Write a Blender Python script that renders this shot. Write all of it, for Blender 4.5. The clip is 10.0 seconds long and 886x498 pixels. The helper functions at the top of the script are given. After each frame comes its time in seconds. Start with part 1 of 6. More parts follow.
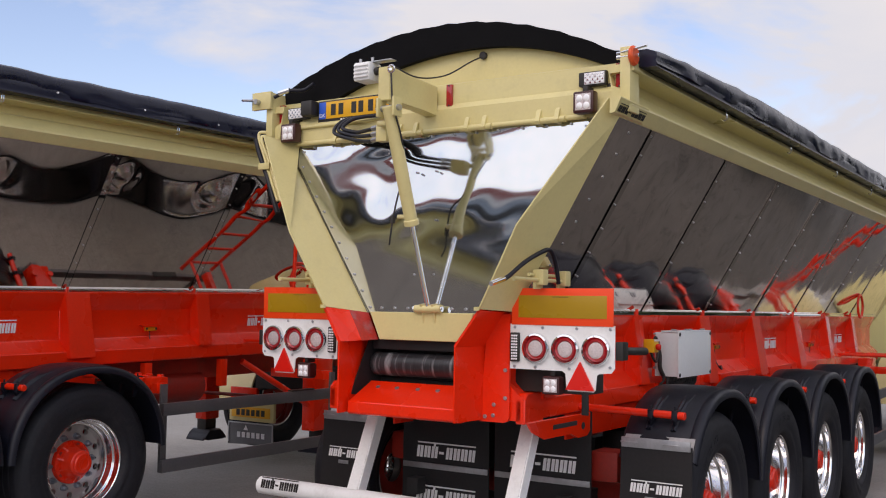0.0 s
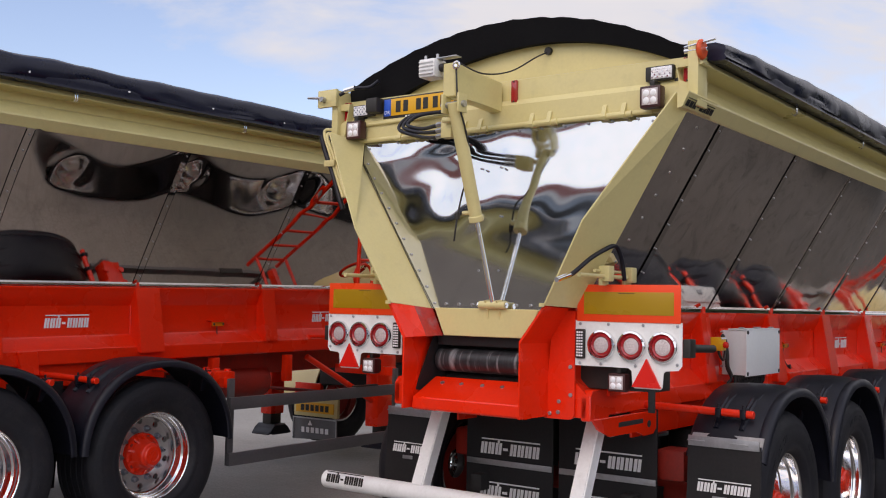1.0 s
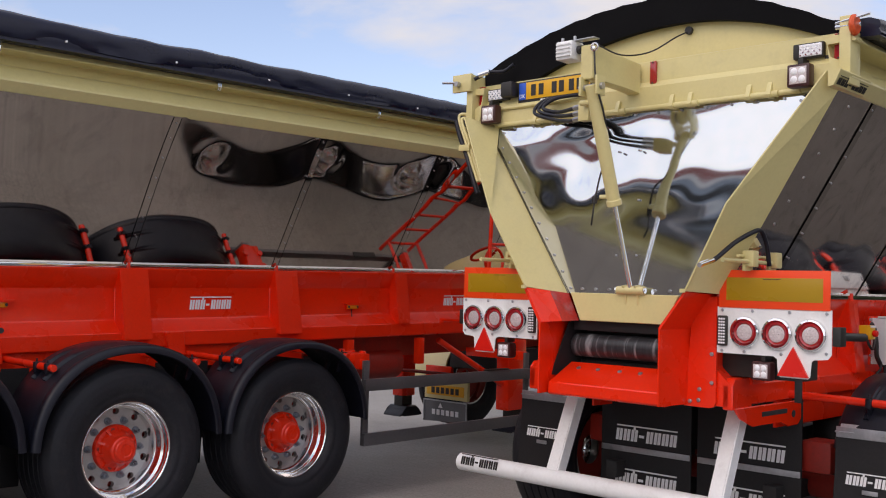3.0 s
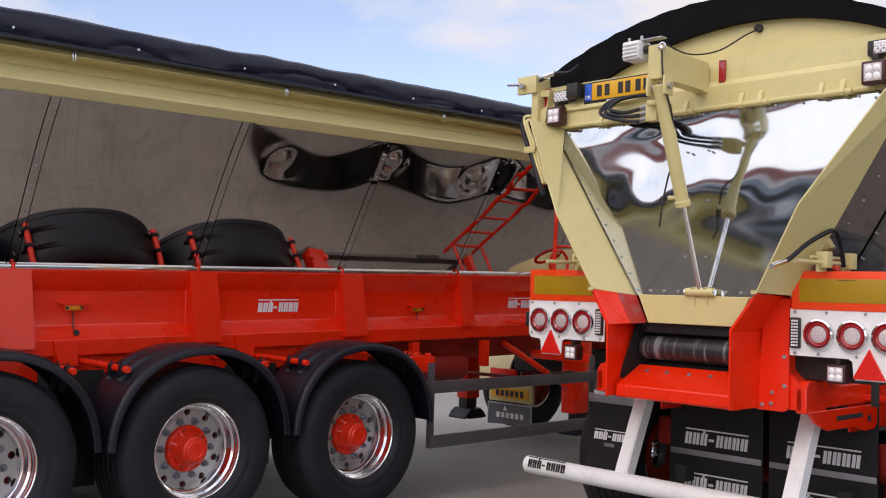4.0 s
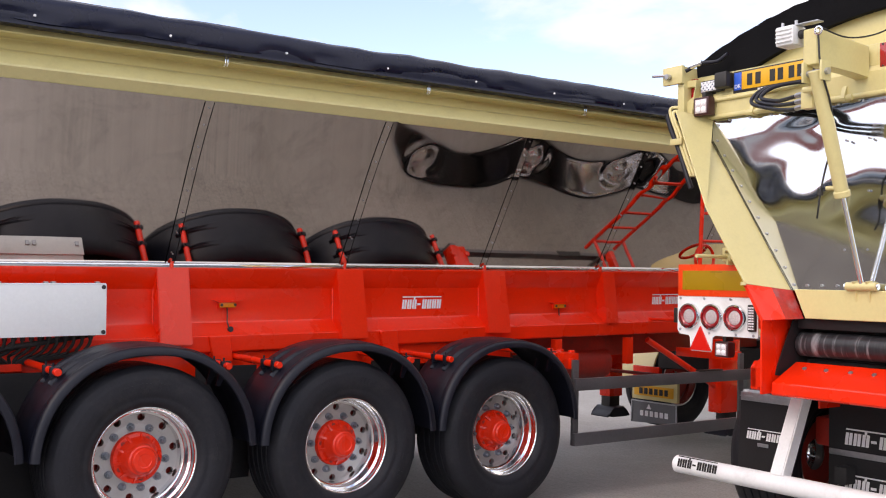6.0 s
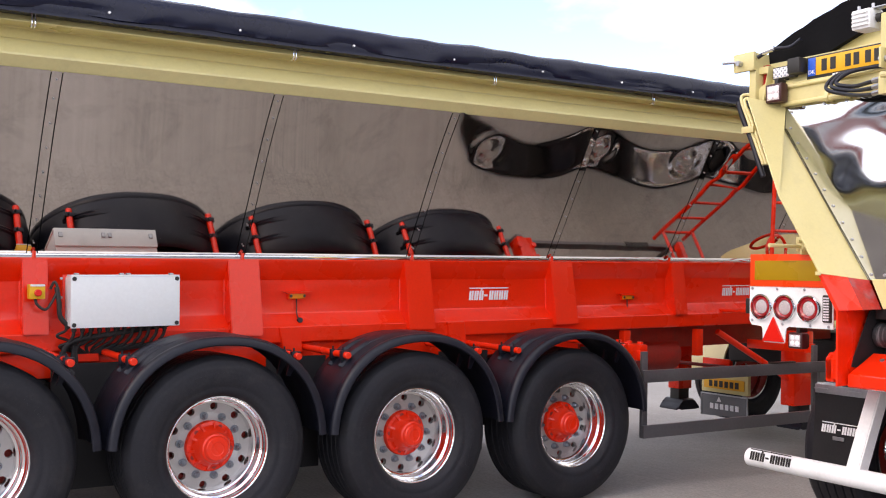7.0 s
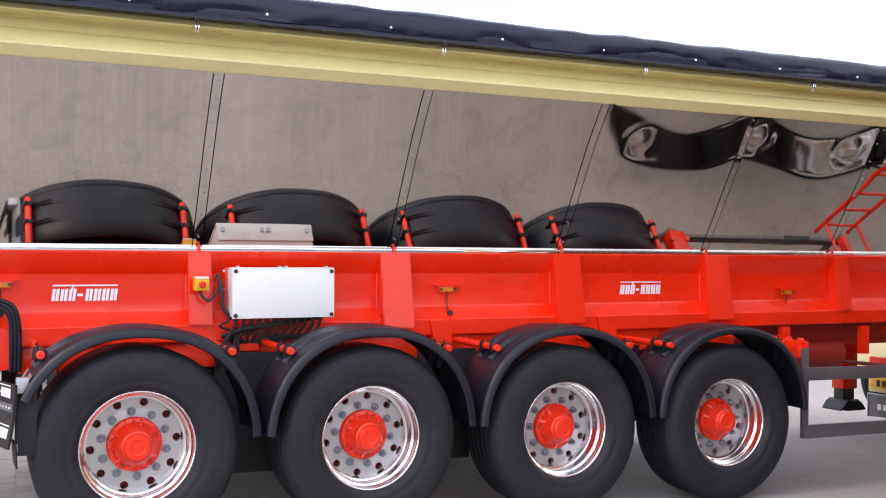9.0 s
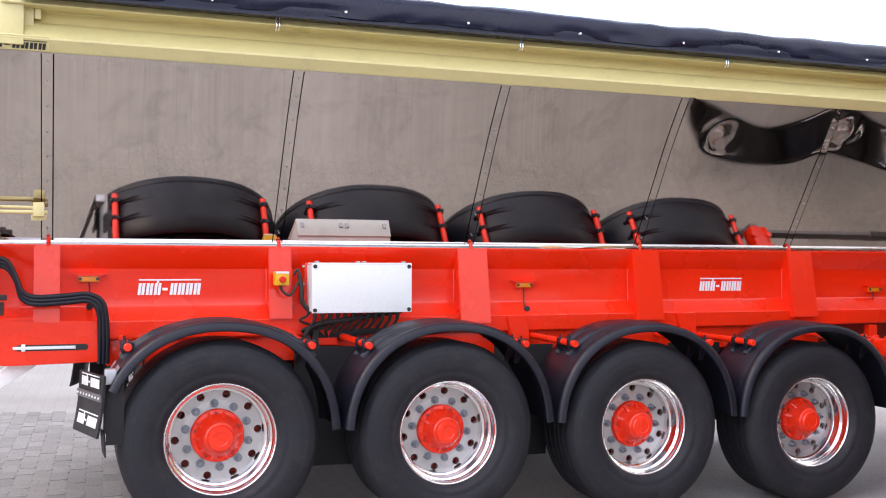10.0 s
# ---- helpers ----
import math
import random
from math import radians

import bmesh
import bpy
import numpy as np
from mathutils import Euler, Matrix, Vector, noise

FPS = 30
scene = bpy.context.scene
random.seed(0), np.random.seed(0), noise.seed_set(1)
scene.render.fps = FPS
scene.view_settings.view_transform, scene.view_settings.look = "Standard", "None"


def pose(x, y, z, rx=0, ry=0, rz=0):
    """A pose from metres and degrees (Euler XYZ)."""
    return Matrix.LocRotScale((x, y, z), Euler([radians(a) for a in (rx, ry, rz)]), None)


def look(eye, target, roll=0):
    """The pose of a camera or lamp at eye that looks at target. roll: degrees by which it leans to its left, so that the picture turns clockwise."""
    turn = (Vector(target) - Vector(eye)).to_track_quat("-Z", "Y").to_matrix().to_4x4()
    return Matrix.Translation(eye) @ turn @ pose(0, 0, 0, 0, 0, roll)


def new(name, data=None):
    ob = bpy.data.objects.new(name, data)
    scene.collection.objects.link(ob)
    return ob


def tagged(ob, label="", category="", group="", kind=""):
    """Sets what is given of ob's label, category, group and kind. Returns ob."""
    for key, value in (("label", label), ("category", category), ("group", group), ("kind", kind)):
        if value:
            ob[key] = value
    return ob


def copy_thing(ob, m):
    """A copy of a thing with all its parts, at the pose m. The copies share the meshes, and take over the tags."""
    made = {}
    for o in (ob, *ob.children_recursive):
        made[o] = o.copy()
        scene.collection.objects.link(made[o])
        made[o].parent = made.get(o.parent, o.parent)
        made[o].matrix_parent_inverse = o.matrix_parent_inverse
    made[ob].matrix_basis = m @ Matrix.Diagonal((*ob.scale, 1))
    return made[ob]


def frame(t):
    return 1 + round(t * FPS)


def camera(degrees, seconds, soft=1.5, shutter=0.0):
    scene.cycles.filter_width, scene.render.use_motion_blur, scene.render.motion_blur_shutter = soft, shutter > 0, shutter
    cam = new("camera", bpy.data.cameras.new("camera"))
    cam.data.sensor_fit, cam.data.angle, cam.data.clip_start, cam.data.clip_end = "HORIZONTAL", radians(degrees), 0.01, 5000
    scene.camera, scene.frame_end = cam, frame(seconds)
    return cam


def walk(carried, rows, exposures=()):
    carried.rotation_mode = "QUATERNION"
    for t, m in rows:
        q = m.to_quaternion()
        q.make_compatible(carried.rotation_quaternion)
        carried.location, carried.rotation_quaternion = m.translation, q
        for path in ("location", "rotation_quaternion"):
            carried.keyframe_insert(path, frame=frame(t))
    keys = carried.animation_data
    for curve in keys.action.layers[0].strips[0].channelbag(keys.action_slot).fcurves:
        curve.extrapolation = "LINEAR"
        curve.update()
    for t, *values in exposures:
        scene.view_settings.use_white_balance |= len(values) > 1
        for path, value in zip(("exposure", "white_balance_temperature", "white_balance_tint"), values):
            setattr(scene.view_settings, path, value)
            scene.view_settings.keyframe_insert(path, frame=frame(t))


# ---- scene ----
cam = camera(46.85, 10.0, soft=1.1)
PATH = [
    (0, (-1.362, -1.434, 1.569), (2.7715, 1.3656, 1.8547), 0.92),
    (0.5, (-1.371, -1.425, 1.562), (2.6753, 1.4989, 1.8355), 0.67),
    (1, (-1.377, -1.419, 1.557), (2.5828, 1.6213, 1.8286), 1.18),
    (1.5, (-1.384, -1.411, 1.557), (2.5183, 1.7062, 1.7961), 1.46),
    (2, (-1.392, -1.397, 1.557), (2.4226, 1.8278, 1.7750), 1.51),
    (2.5, (-1.403, -1.377, 1.559), (2.2847, 1.9940, 1.7516), 1.56),
    (4, (-1.438, -1.347, 1.554), (1.9146, 2.3582, 1.7394), 1.42),
    (4.5, (-1.446, -1.335, 1.552), (1.7925, 2.4698, 1.7385), 1.26),
    (5, (-1.451, -1.316, 1.550), (1.6837, 2.5761, 1.7164), 0.96),
    (5.5, (-1.461, -1.304, 1.548), (1.5235, 2.7041, 1.7139), 1.02),
    (7, (-1.483, -1.287, 1.533), (1.0916, 2.9977, 1.6510), 0.98),
    (7.5, (-1.487, -1.286, 1.529), (0.9446, 3.0821, 1.6264), 0.81),
    (8, (-1.482, -1.288, 1.523), (0.7974, 3.1611, 1.6244), 0.75),
    (8.5, (-1.479, -1.297, 1.511), (0.6355, 3.2334, 1.6142), 0.73),
    (9, (-1.479, -1.297, 1.496), (0.4411, 3.3181, 1.5961), 0.94),
    (9.5, (-1.487, -1.295, 1.488), (0.2739, 3.3837, 1.5827), 1.12),
    (10, (-1.498, -1.296, 1.488), (0.0836, 3.4467, 1.5659), 1.06),
]
# the clip's camera opens up as it pans away from the bright sky
EXPOSURES = [(t, stops, kelvin, 27) for t, stops, kelvin in ((0.0, -1.04, 8100), (2.5, -1.05, 8100), (4.0, -0.90, 8100), (5.0, -0.65, 8150), (7.5, -0.08, 8050), (10.0, 0.28, 7750))]
walk(cam, [(t, look(eye, target, roll)) for t, eye, target, roll in PATH], EXPOSURES)

# ---- light: bright, broken overcast over an open yard ----
SUN_ELEVATION, SUN_AZIMUTH = 42.0, 188.0
world = bpy.data.worlds.new("sky")
scene.world = world
world.use_nodes = True
wn, wl = world.node_tree.nodes, world.node_tree.links
wn.clear()
w_out = wn.new("ShaderNodeOutputWorld")
w_mix = wn.new("ShaderNodeMixShader")
w_blue = wn.new("ShaderNodeBackground")
w_cloud = wn.new("ShaderNodeBackground")
w_sky = wn.new("ShaderNodeTexSky")
w_sky.sky_type = "NISHITA"
w_sky.sun_disc = False
w_sky.sun_elevation = radians(SUN_ELEVATION)
w_sky.sun_rotation = radians(90 - SUN_AZIMUTH)
w_blue.inputs["Strength"].default_value = 0.42
w_co = wn.new("ShaderNodeTexCoord")
w_map = wn.new("ShaderNodeMapping")
w_map.inputs["Scale"].default_value = (1.6, 1.6, 4.2)
w_map.inputs["Location"].default_value = (0.35, 0.1, 0.2)
w_noise = wn.new("ShaderNodeTexNoise")
w_noise.inputs["Scale"].default_value = 2.0
w_noise.inputs["Detail"].default_value = 9.0
w_noise.inputs["Roughness"].default_value = 0.58
w_noise.inputs["Distortion"].default_value = 0.35
w_ramp = wn.new("ShaderNodeValToRGB")
w_ramp.color_ramp.elements[0].position = 0.44
w_ramp.color_ramp.elements[1].position = 0.59
w_tone = wn.new("ShaderNodeValToRGB")
w_tone.color_ramp.elements[0].position = 0.35
w_tone.color_ramp.elements[0].color = (0.62, 0.80, 1.0, 1)
w_tone.color_ramp.elements[1].position = 0.66
w_tone.color_ramp.elements[1].color = (0.72, 0.87, 1.0, 1)
wl.new(w_co.outputs["Generated"], w_map.inputs["Vector"])
wl.new(w_map.outputs["Vector"], w_noise.inputs["Vector"])
# cloud closes up on both sides of the open quarter beyond the trailers
w_side = wn.new("ShaderNodeVectorMath")
w_side.operation = "DOT_PRODUCT"
w_side.inputs[1].default_value = (0.84, -0.54, 0.0)
w_more = wn.new("ShaderNodeMath")
w_more.operation = "MULTIPLY_ADD"
w_more.inputs[1].default_value, w_more.inputs[2].default_value = 0.26, -0.01
w_sum = wn.new("ShaderNodeMath")
wl.new(w_co.outputs["Generated"], w_side.inputs[0])
w_both = wn.new("ShaderNodeMath")
w_both.operation = "MULTIPLY"
wl.new(w_side.outputs["Value"], w_both.inputs[0])
wl.new(w_side.outputs["Value"], w_both.inputs[1])
wl.new(w_both.outputs[0], w_more.inputs[0])
wl.new(w_more.outputs[0], w_sum.inputs[0])
wl.new(w_noise.outputs["Fac"], w_sum.inputs[1])
wl.new(w_sum.outputs[0], w_ramp.inputs["Fac"])
wl.new(w_noise.outputs["Fac"], w_tone.inputs["Fac"])
wl.new(w_tone.outputs["Color"], w_cloud.inputs["Color"])
# thin cloud glows brighter towards the hidden sun
w_dot = wn.new("ShaderNodeVectorMath")
w_dot.operation = "DOT_PRODUCT"
sa, se = radians(SUN_AZIMUTH), radians(SUN_ELEVATION)
w_dot.inputs[1].default_value = (math.cos(sa) * math.cos(se), math.sin(sa) * math.cos(se), math.sin(se))
w_glow = wn.new("ShaderNodeMapRange")
w_glow.inputs["From Min"].default_value, w_glow.inputs["From Max"].default_value = -0.05, 1.0
w_glow.inputs["To Min"].default_value, w_glow.inputs["To Max"].default_value = 1.90, 4.0
wl.new(w_co.outputs["Generated"], w_dot.inputs[0])
wl.new(w_dot.outputs["Value"], w_glow.inputs["Value"])
wl.new(w_glow.outputs["Result"], w_cloud.inputs["Strength"])
w_deep = wn.new("ShaderNodeMix")
w_deep.data_type, w_deep.blend_type = "RGBA", "MULTIPLY"
w_deep.inputs["Factor"].default_value = 1.0
w_deep.inputs[7].default_value = (0.80, 0.93, 1.05, 1)
wl.new(w_sky.outputs["Color"], w_deep.inputs[6])
wl.new(w_deep.outputs[2], w_blue.inputs["Color"])
wl.new(w_ramp.outputs["Color"], w_mix.inputs["Fac"])
wl.new(w_blue.outputs["Background"], w_mix.inputs[1])
wl.new(w_cloud.outputs["Background"], w_mix.inputs[2])
wl.new(w_mix.outputs["Shader"], w_out.inputs["Surface"])

sun_data = bpy.data.lights.new("sun", "SUN")
sun_data.energy = 1.15
sun_data.angle = radians(28)
sun_data.color = (1.0, 0.90, 0.78)
sun = new("sun", sun_data)
sun.matrix_world = look((30 * math.cos(sa) * math.cos(se), 30 * math.sin(sa) * math.cos(se), 30 * math.sin(se)), (0, 0, 0))


# ---- materials ----
def paint(name, color, rough=0.4, metal=0.0, var=0.12, grain=60.0, stain=2.5, bump=0.0, bump_scale=120.0, coat=0.0,
          rough_var=0.1, dirt_or_shade=None, dirt_or_shade_amount=0.0, shine=0.5, stretch=None, swirl=0.0):
    """Procedural surface: colour varied at two scales, varied gloss, fine relief, patchy soiling or painted-in shade
    and reflections.
    """
    m = bpy.data.materials.new(name)
    m.use_nodes = True
    n, l = m.node_tree.nodes, m.node_tree.links
    b = n["Principled BSDF"]
    b.inputs["Metallic"].default_value = metal
    b.inputs["Coat Weight"].default_value = coat
    b.inputs["Specular IOR Level"].default_value = shine
    b.inputs["Coat Roughness"].default_value = 0.08
    co = n.new("ShaderNodeTexCoord")
    big, fine = n.new("ShaderNodeTexNoise"), n.new("ShaderNodeTexNoise")
    big.inputs["Scale"].default_value, big.inputs["Detail"].default_value = stain, 6.0
    fine.inputs["Scale"].default_value, fine.inputs["Detail"].default_value = grain, 4.0
    place = co.outputs["Object"]
    if stretch:
        mp = n.new("ShaderNodeMapping")
        mp.inputs["Scale"].default_value = stretch
        l.new(place, mp.inputs["Vector"])
        place = mp.outputs["Vector"]
    for t in (big, fine):
        l.new(place, t.inputs["Vector"])
    add = n.new("ShaderNodeMath")
    add.operation = "ADD"
    l.new(big.outputs["Fac"], add.inputs[0])
    l.new(fine.outputs["Fac"], add.inputs[1])
    rng = n.new("ShaderNodeMapRange")
    rng.inputs["From Min"].default_value, rng.inputs["From Max"].default_value = 0.6, 1.4
    rng.inputs["To Min"].default_value, rng.inputs["To Max"].default_value = 1.0 - var, 1.0 + var
    l.new(add.outputs[0], rng.inputs["Value"])
    hsv = n.new("ShaderNodeHueSaturation")
    hsv.inputs["Color"].default_value = (*color, 1)
    l.new(rng.outputs["Result"], hsv.inputs["Value"])
    tint = hsv.outputs["Color"]
    if dirt_or_shade_amount > 0:
        spots = n.new("ShaderNodeTexNoise")
        spots.inputs["Scale"].default_value, spots.inputs["Detail"].default_value = 7.0, 8.0
        spots.inputs["Roughness"].default_value = 0.7
        spots.inputs["Distortion"].default_value = swirl
        if swirl > 0:
            spots.inputs["Scale"].default_value, spots.inputs["Detail"].default_value = 3.2, 4.0
        l.new(place, spots.inputs["Vector"])
        pick = n.new("ShaderNodeMapRange")
        pick.inputs["From Min"].default_value, pick.inputs["From Max"].default_value = 0.52, 0.78
        pick.inputs["To Max"].default_value = dirt_or_shade_amount
        l.new(spots.outputs["Fac"], pick.inputs["Value"])
        mix = n.new("ShaderNodeMix")
        mix.data_type = "RGBA"
        l.new(pick.outputs["Result"], mix.inputs["Factor"])
        l.new(tint, mix.inputs[6])
        mix.inputs[7].default_value = (*dirt_or_shade, 1)
        tint = mix.outputs[2]
    l.new(tint, b.inputs["Base Color"])
    rr = n.new("ShaderNodeMapRange")
    rr.inputs["From Min"].default_value, rr.inputs["From Max"].default_value = 0.3, 0.7
    rr.inputs["To Min"].default_value, rr.inputs["To Max"].default_value = max(0.02, rough - rough_var), min(1, rough + rough_var)
    l.new(big.outputs["Fac"], rr.inputs["Value"])
    l.new(rr.outputs["Result"], b.inputs["Roughness"])
    if bump > 0:
        bt = n.new("ShaderNodeTexNoise")
        bt.inputs["Scale"].default_value, bt.inputs["Detail"].default_value = bump_scale, 5.0
        l.new(co.outputs["Object"], bt.inputs["Vector"])
        bp = n.new("ShaderNodeBump")
        bp.inputs["Strength"].default_value = bump
        bp.inputs["Distance"].default_value = 0.004
        l.new(bt.outputs["Fac"], bp.inputs["Height"])
        l.new(bp.outputs["Normal"], b.inputs["Normal"])
    return m


CREAM = paint("cream_paint", (0.69, 0.595, 0.278), 0.34, var=0.04, stain=1.6, coat=0.2, bump=0.02, bump_scale=60, dirt_or_shade=(0.34, 0.29, 0.16), dirt_or_shade_amount=0.22)
RED = paint("red_paint", (0.92, 0.030, 0.006), 0.28, var=0.06, stain=1.8, coat=0.32, shine=0.4, bump=0.03, bump_scale=45)
# darker copy of RED: underbody shade is put into the colour
RED_SHADED = paint("red_paint_shaded", (0.36, 0.022, 0.012), 0.5, var=0.2, stain=6, dirt_or_shade=(0.05, 0.03, 0.025), dirt_or_shade_amount=0.6)
# dark swirls stand for faint stains and uneven reflections
STEEL = paint("polished_steel", (0.64, 0.580, 0.525), 0.035, metal=1.0, var=0.07, stain=1.4, grain=9, rough_var=0.025, dirt_or_shade=(0.20, 0.185, 0.17), dirt_or_shade_amount=0.34, swirl=1.2)
# lightened STEEL for the near sheets; swirls mix smudges with imitated rippled reflections
STEEL_MOTTLED = paint("mottled_polished_steel", (0.88, 0.80, 0.735), 0.055, metal=1.0, var=0.12, stain=2.6, grain=7, rough_var=0.045, dirt_or_shade=(0.26, 0.23, 0.21), dirt_or_shade_amount=0.62, swirl=3.2)
GATE_STEEL = paint("brushed_gate_steel", (0.58, 0.61, 0.63), 0.058, metal=1.0, var=0.05, stain=2.0, grain=14, rough_var=0.03)
CHROME = paint("chrome", (0.82, 0.82, 0.83), 0.05, metal=1.0, var=0.03, rough_var=0.02)
ALLOY = paint("polished_alloy", (0.84, 0.83, 0.83), 0.12, metal=1.0, var=0.03, stain=8, rough_var=0.04)
ALLOY_FACE = paint("machined_alloy", (0.52, 0.50, 0.485), 0.42, metal=0.75, var=0.03, stain=10, rough_var=0.04)
ZINC = paint("zinc", (0.46, 0.47, 0.49), 0.42, metal=0.9, var=0.15, stain=14, bump=0.05)
NUT = paint("steel_nut", (0.26, 0.28, 0.31), 0.35, metal=0.85, var=0.15, stain=20)
RUBBER = paint("tyre_rubber", (0.014, 0.014, 0.018), 0.62, shine=0.32, var=0.25, stain=5, bump=0.25, bump_scale=90, dirt_or_shade=(0.060, 0.055, 0.052), dirt_or_shade_amount=0.4)
PLASTIC = paint("black_plastic", (0.008, 0.009, 0.016), 0.42, shine=0.36, var=0.2, stain=6, bump=0.12, bump_scale=220, dirt_or_shade=(0.020, 0.022, 0.032), dirt_or_shade_amount=0.5)
FLAP = paint("black_flap_rubber", (0.017, 0.016, 0.017), 0.55, shine=0.3, var=0.2, stain=4, bump=0.1, bump_scale=150)
TARP = paint("navy_tarpaulin", (0.006, 0.008, 0.024), 0.29, shine=0.36, var=0.3, stain=3, bump=0.6, bump_scale=12)
TARP_END = paint("black_tarpaulin", (0.004, 0.004, 0.005), 0.8, shine=0.15, var=0.2, stain=3, bump=0.3, bump_scale=40)
WHITE = paint("white_enamel", (0.84, 0.85, 0.84), 0.35, var=0.05, stain=4, dirt_or_shade=(0.45, 0.42, 0.38), dirt_or_shade_amount=0.35)
GREY_BOX = paint("grey_cabinet_paint", (0.77, 0.79, 0.78), 0.4, var=0.04, stain=3)
GREY_BAR = paint("grey_aluminium", (0.16, 0.155, 0.162), 0.42, metal=0.5, var=0.12, stain=5, bump=0.05)
# near-black for dark iron parts and for painted shade inside openings
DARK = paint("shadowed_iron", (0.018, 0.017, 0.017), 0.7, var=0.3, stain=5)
ORANGE_FOIL = paint("fluorescent_foil", (1.0, 0.07, 0.013), 0.35, var=0.03)
YELLOW_FOIL = paint("retroreflective_foil", (0.42, 0.24, 0.012), 0.3, var=0.04, grain=200)
RED_LENS = paint("red_lens", (0.42, 0.008, 0.012), 0.12, var=0.1, coat=0.6)
REFLECTOR = paint("reflector_triangle", (0.80, 0.02, 0.012), 0.25, var=0.05, grain=250)
CLEAR_LENS = paint("clear_lens", (0.90, 0.90, 0.92), 0.2, var=0.15, grain=180)
LED_LENS = paint("dotted_led_lens", (0.62, 0.54, 0.54), 0.15, var=0.4, grain=150, coat=0.4)
AMBER = paint("amber_lens", (0.75, 0.22, 0.01), 0.2, var=0.1, coat=0.5)
YELLOW = paint("switch_yellow", (0.82, 0.44, 0.015), 0.4, var=0.05)
PLATE_YELLOW = paint("plate_yellow", (0.83, 0.42, 0.02), 0.4, var=0.03)
PLATE_BLUE = paint("plate_blue", (0.01, 0.10, 0.55), 0.4, var=0.03)
INK = paint("black_ink", (0.02, 0.018, 0.016), 0.5, var=0.05)
INK_WHITE = paint("white_ink", (0.82, 0.82, 0.82), 0.5, var=0.04)
ORANGE = paint("orange_plastic", (0.75, 0.09, 0.02), 0.45, var=0.08)
DRUM = paint("worn_roller_rubber", (0.022, 0.022, 0.025), 0.40, var=0.6, stain=9, grain=30, dirt_or_shade=(0.42, 0.42, 0.43), dirt_or_shade_amount=1.0, stretch=(0.25, 2.6, 0.25))
SIGN_GREY = paint("grey_flap", (0.13, 0.13, 0.135), 0.55, var=0.1)
GLASS_DARK = paint("cab_glass", (0.02, 0.022, 0.025), 0.05, var=0.05)
WALL_GREY = paint("hall_cladding", (0.29, 0.35, 0.42), 0.6, var=0.08, stain=0.3, grain=4)
WALL_RED = paint("hall_red_band", (0.36, 0.10, 0.09), 0.6, var=0.08, stain=0.3, grain=4)
LAMP_FRAME = paint("dark_lamp_frame", (0.05, 0.012, 0.012), 0.35, var=0.1)
WORN_RED = paint("worn_red_paint", (0.50, 0.03, 0.02), 0.45, var=0.25, stain=6, dirt_or_shade=(0.22, 0.22, 0.23), dirt_or_shade_amount=0.95)
GAP_SHADE = paint("olive_gap_shade", (0.13, 0.11, 0.05), 0.6, var=0.15)
LEAF = paint("hedge_leaves", (0.05, 0.075, 0.03), 0.7, var=0.5, stain=2, grain=8)


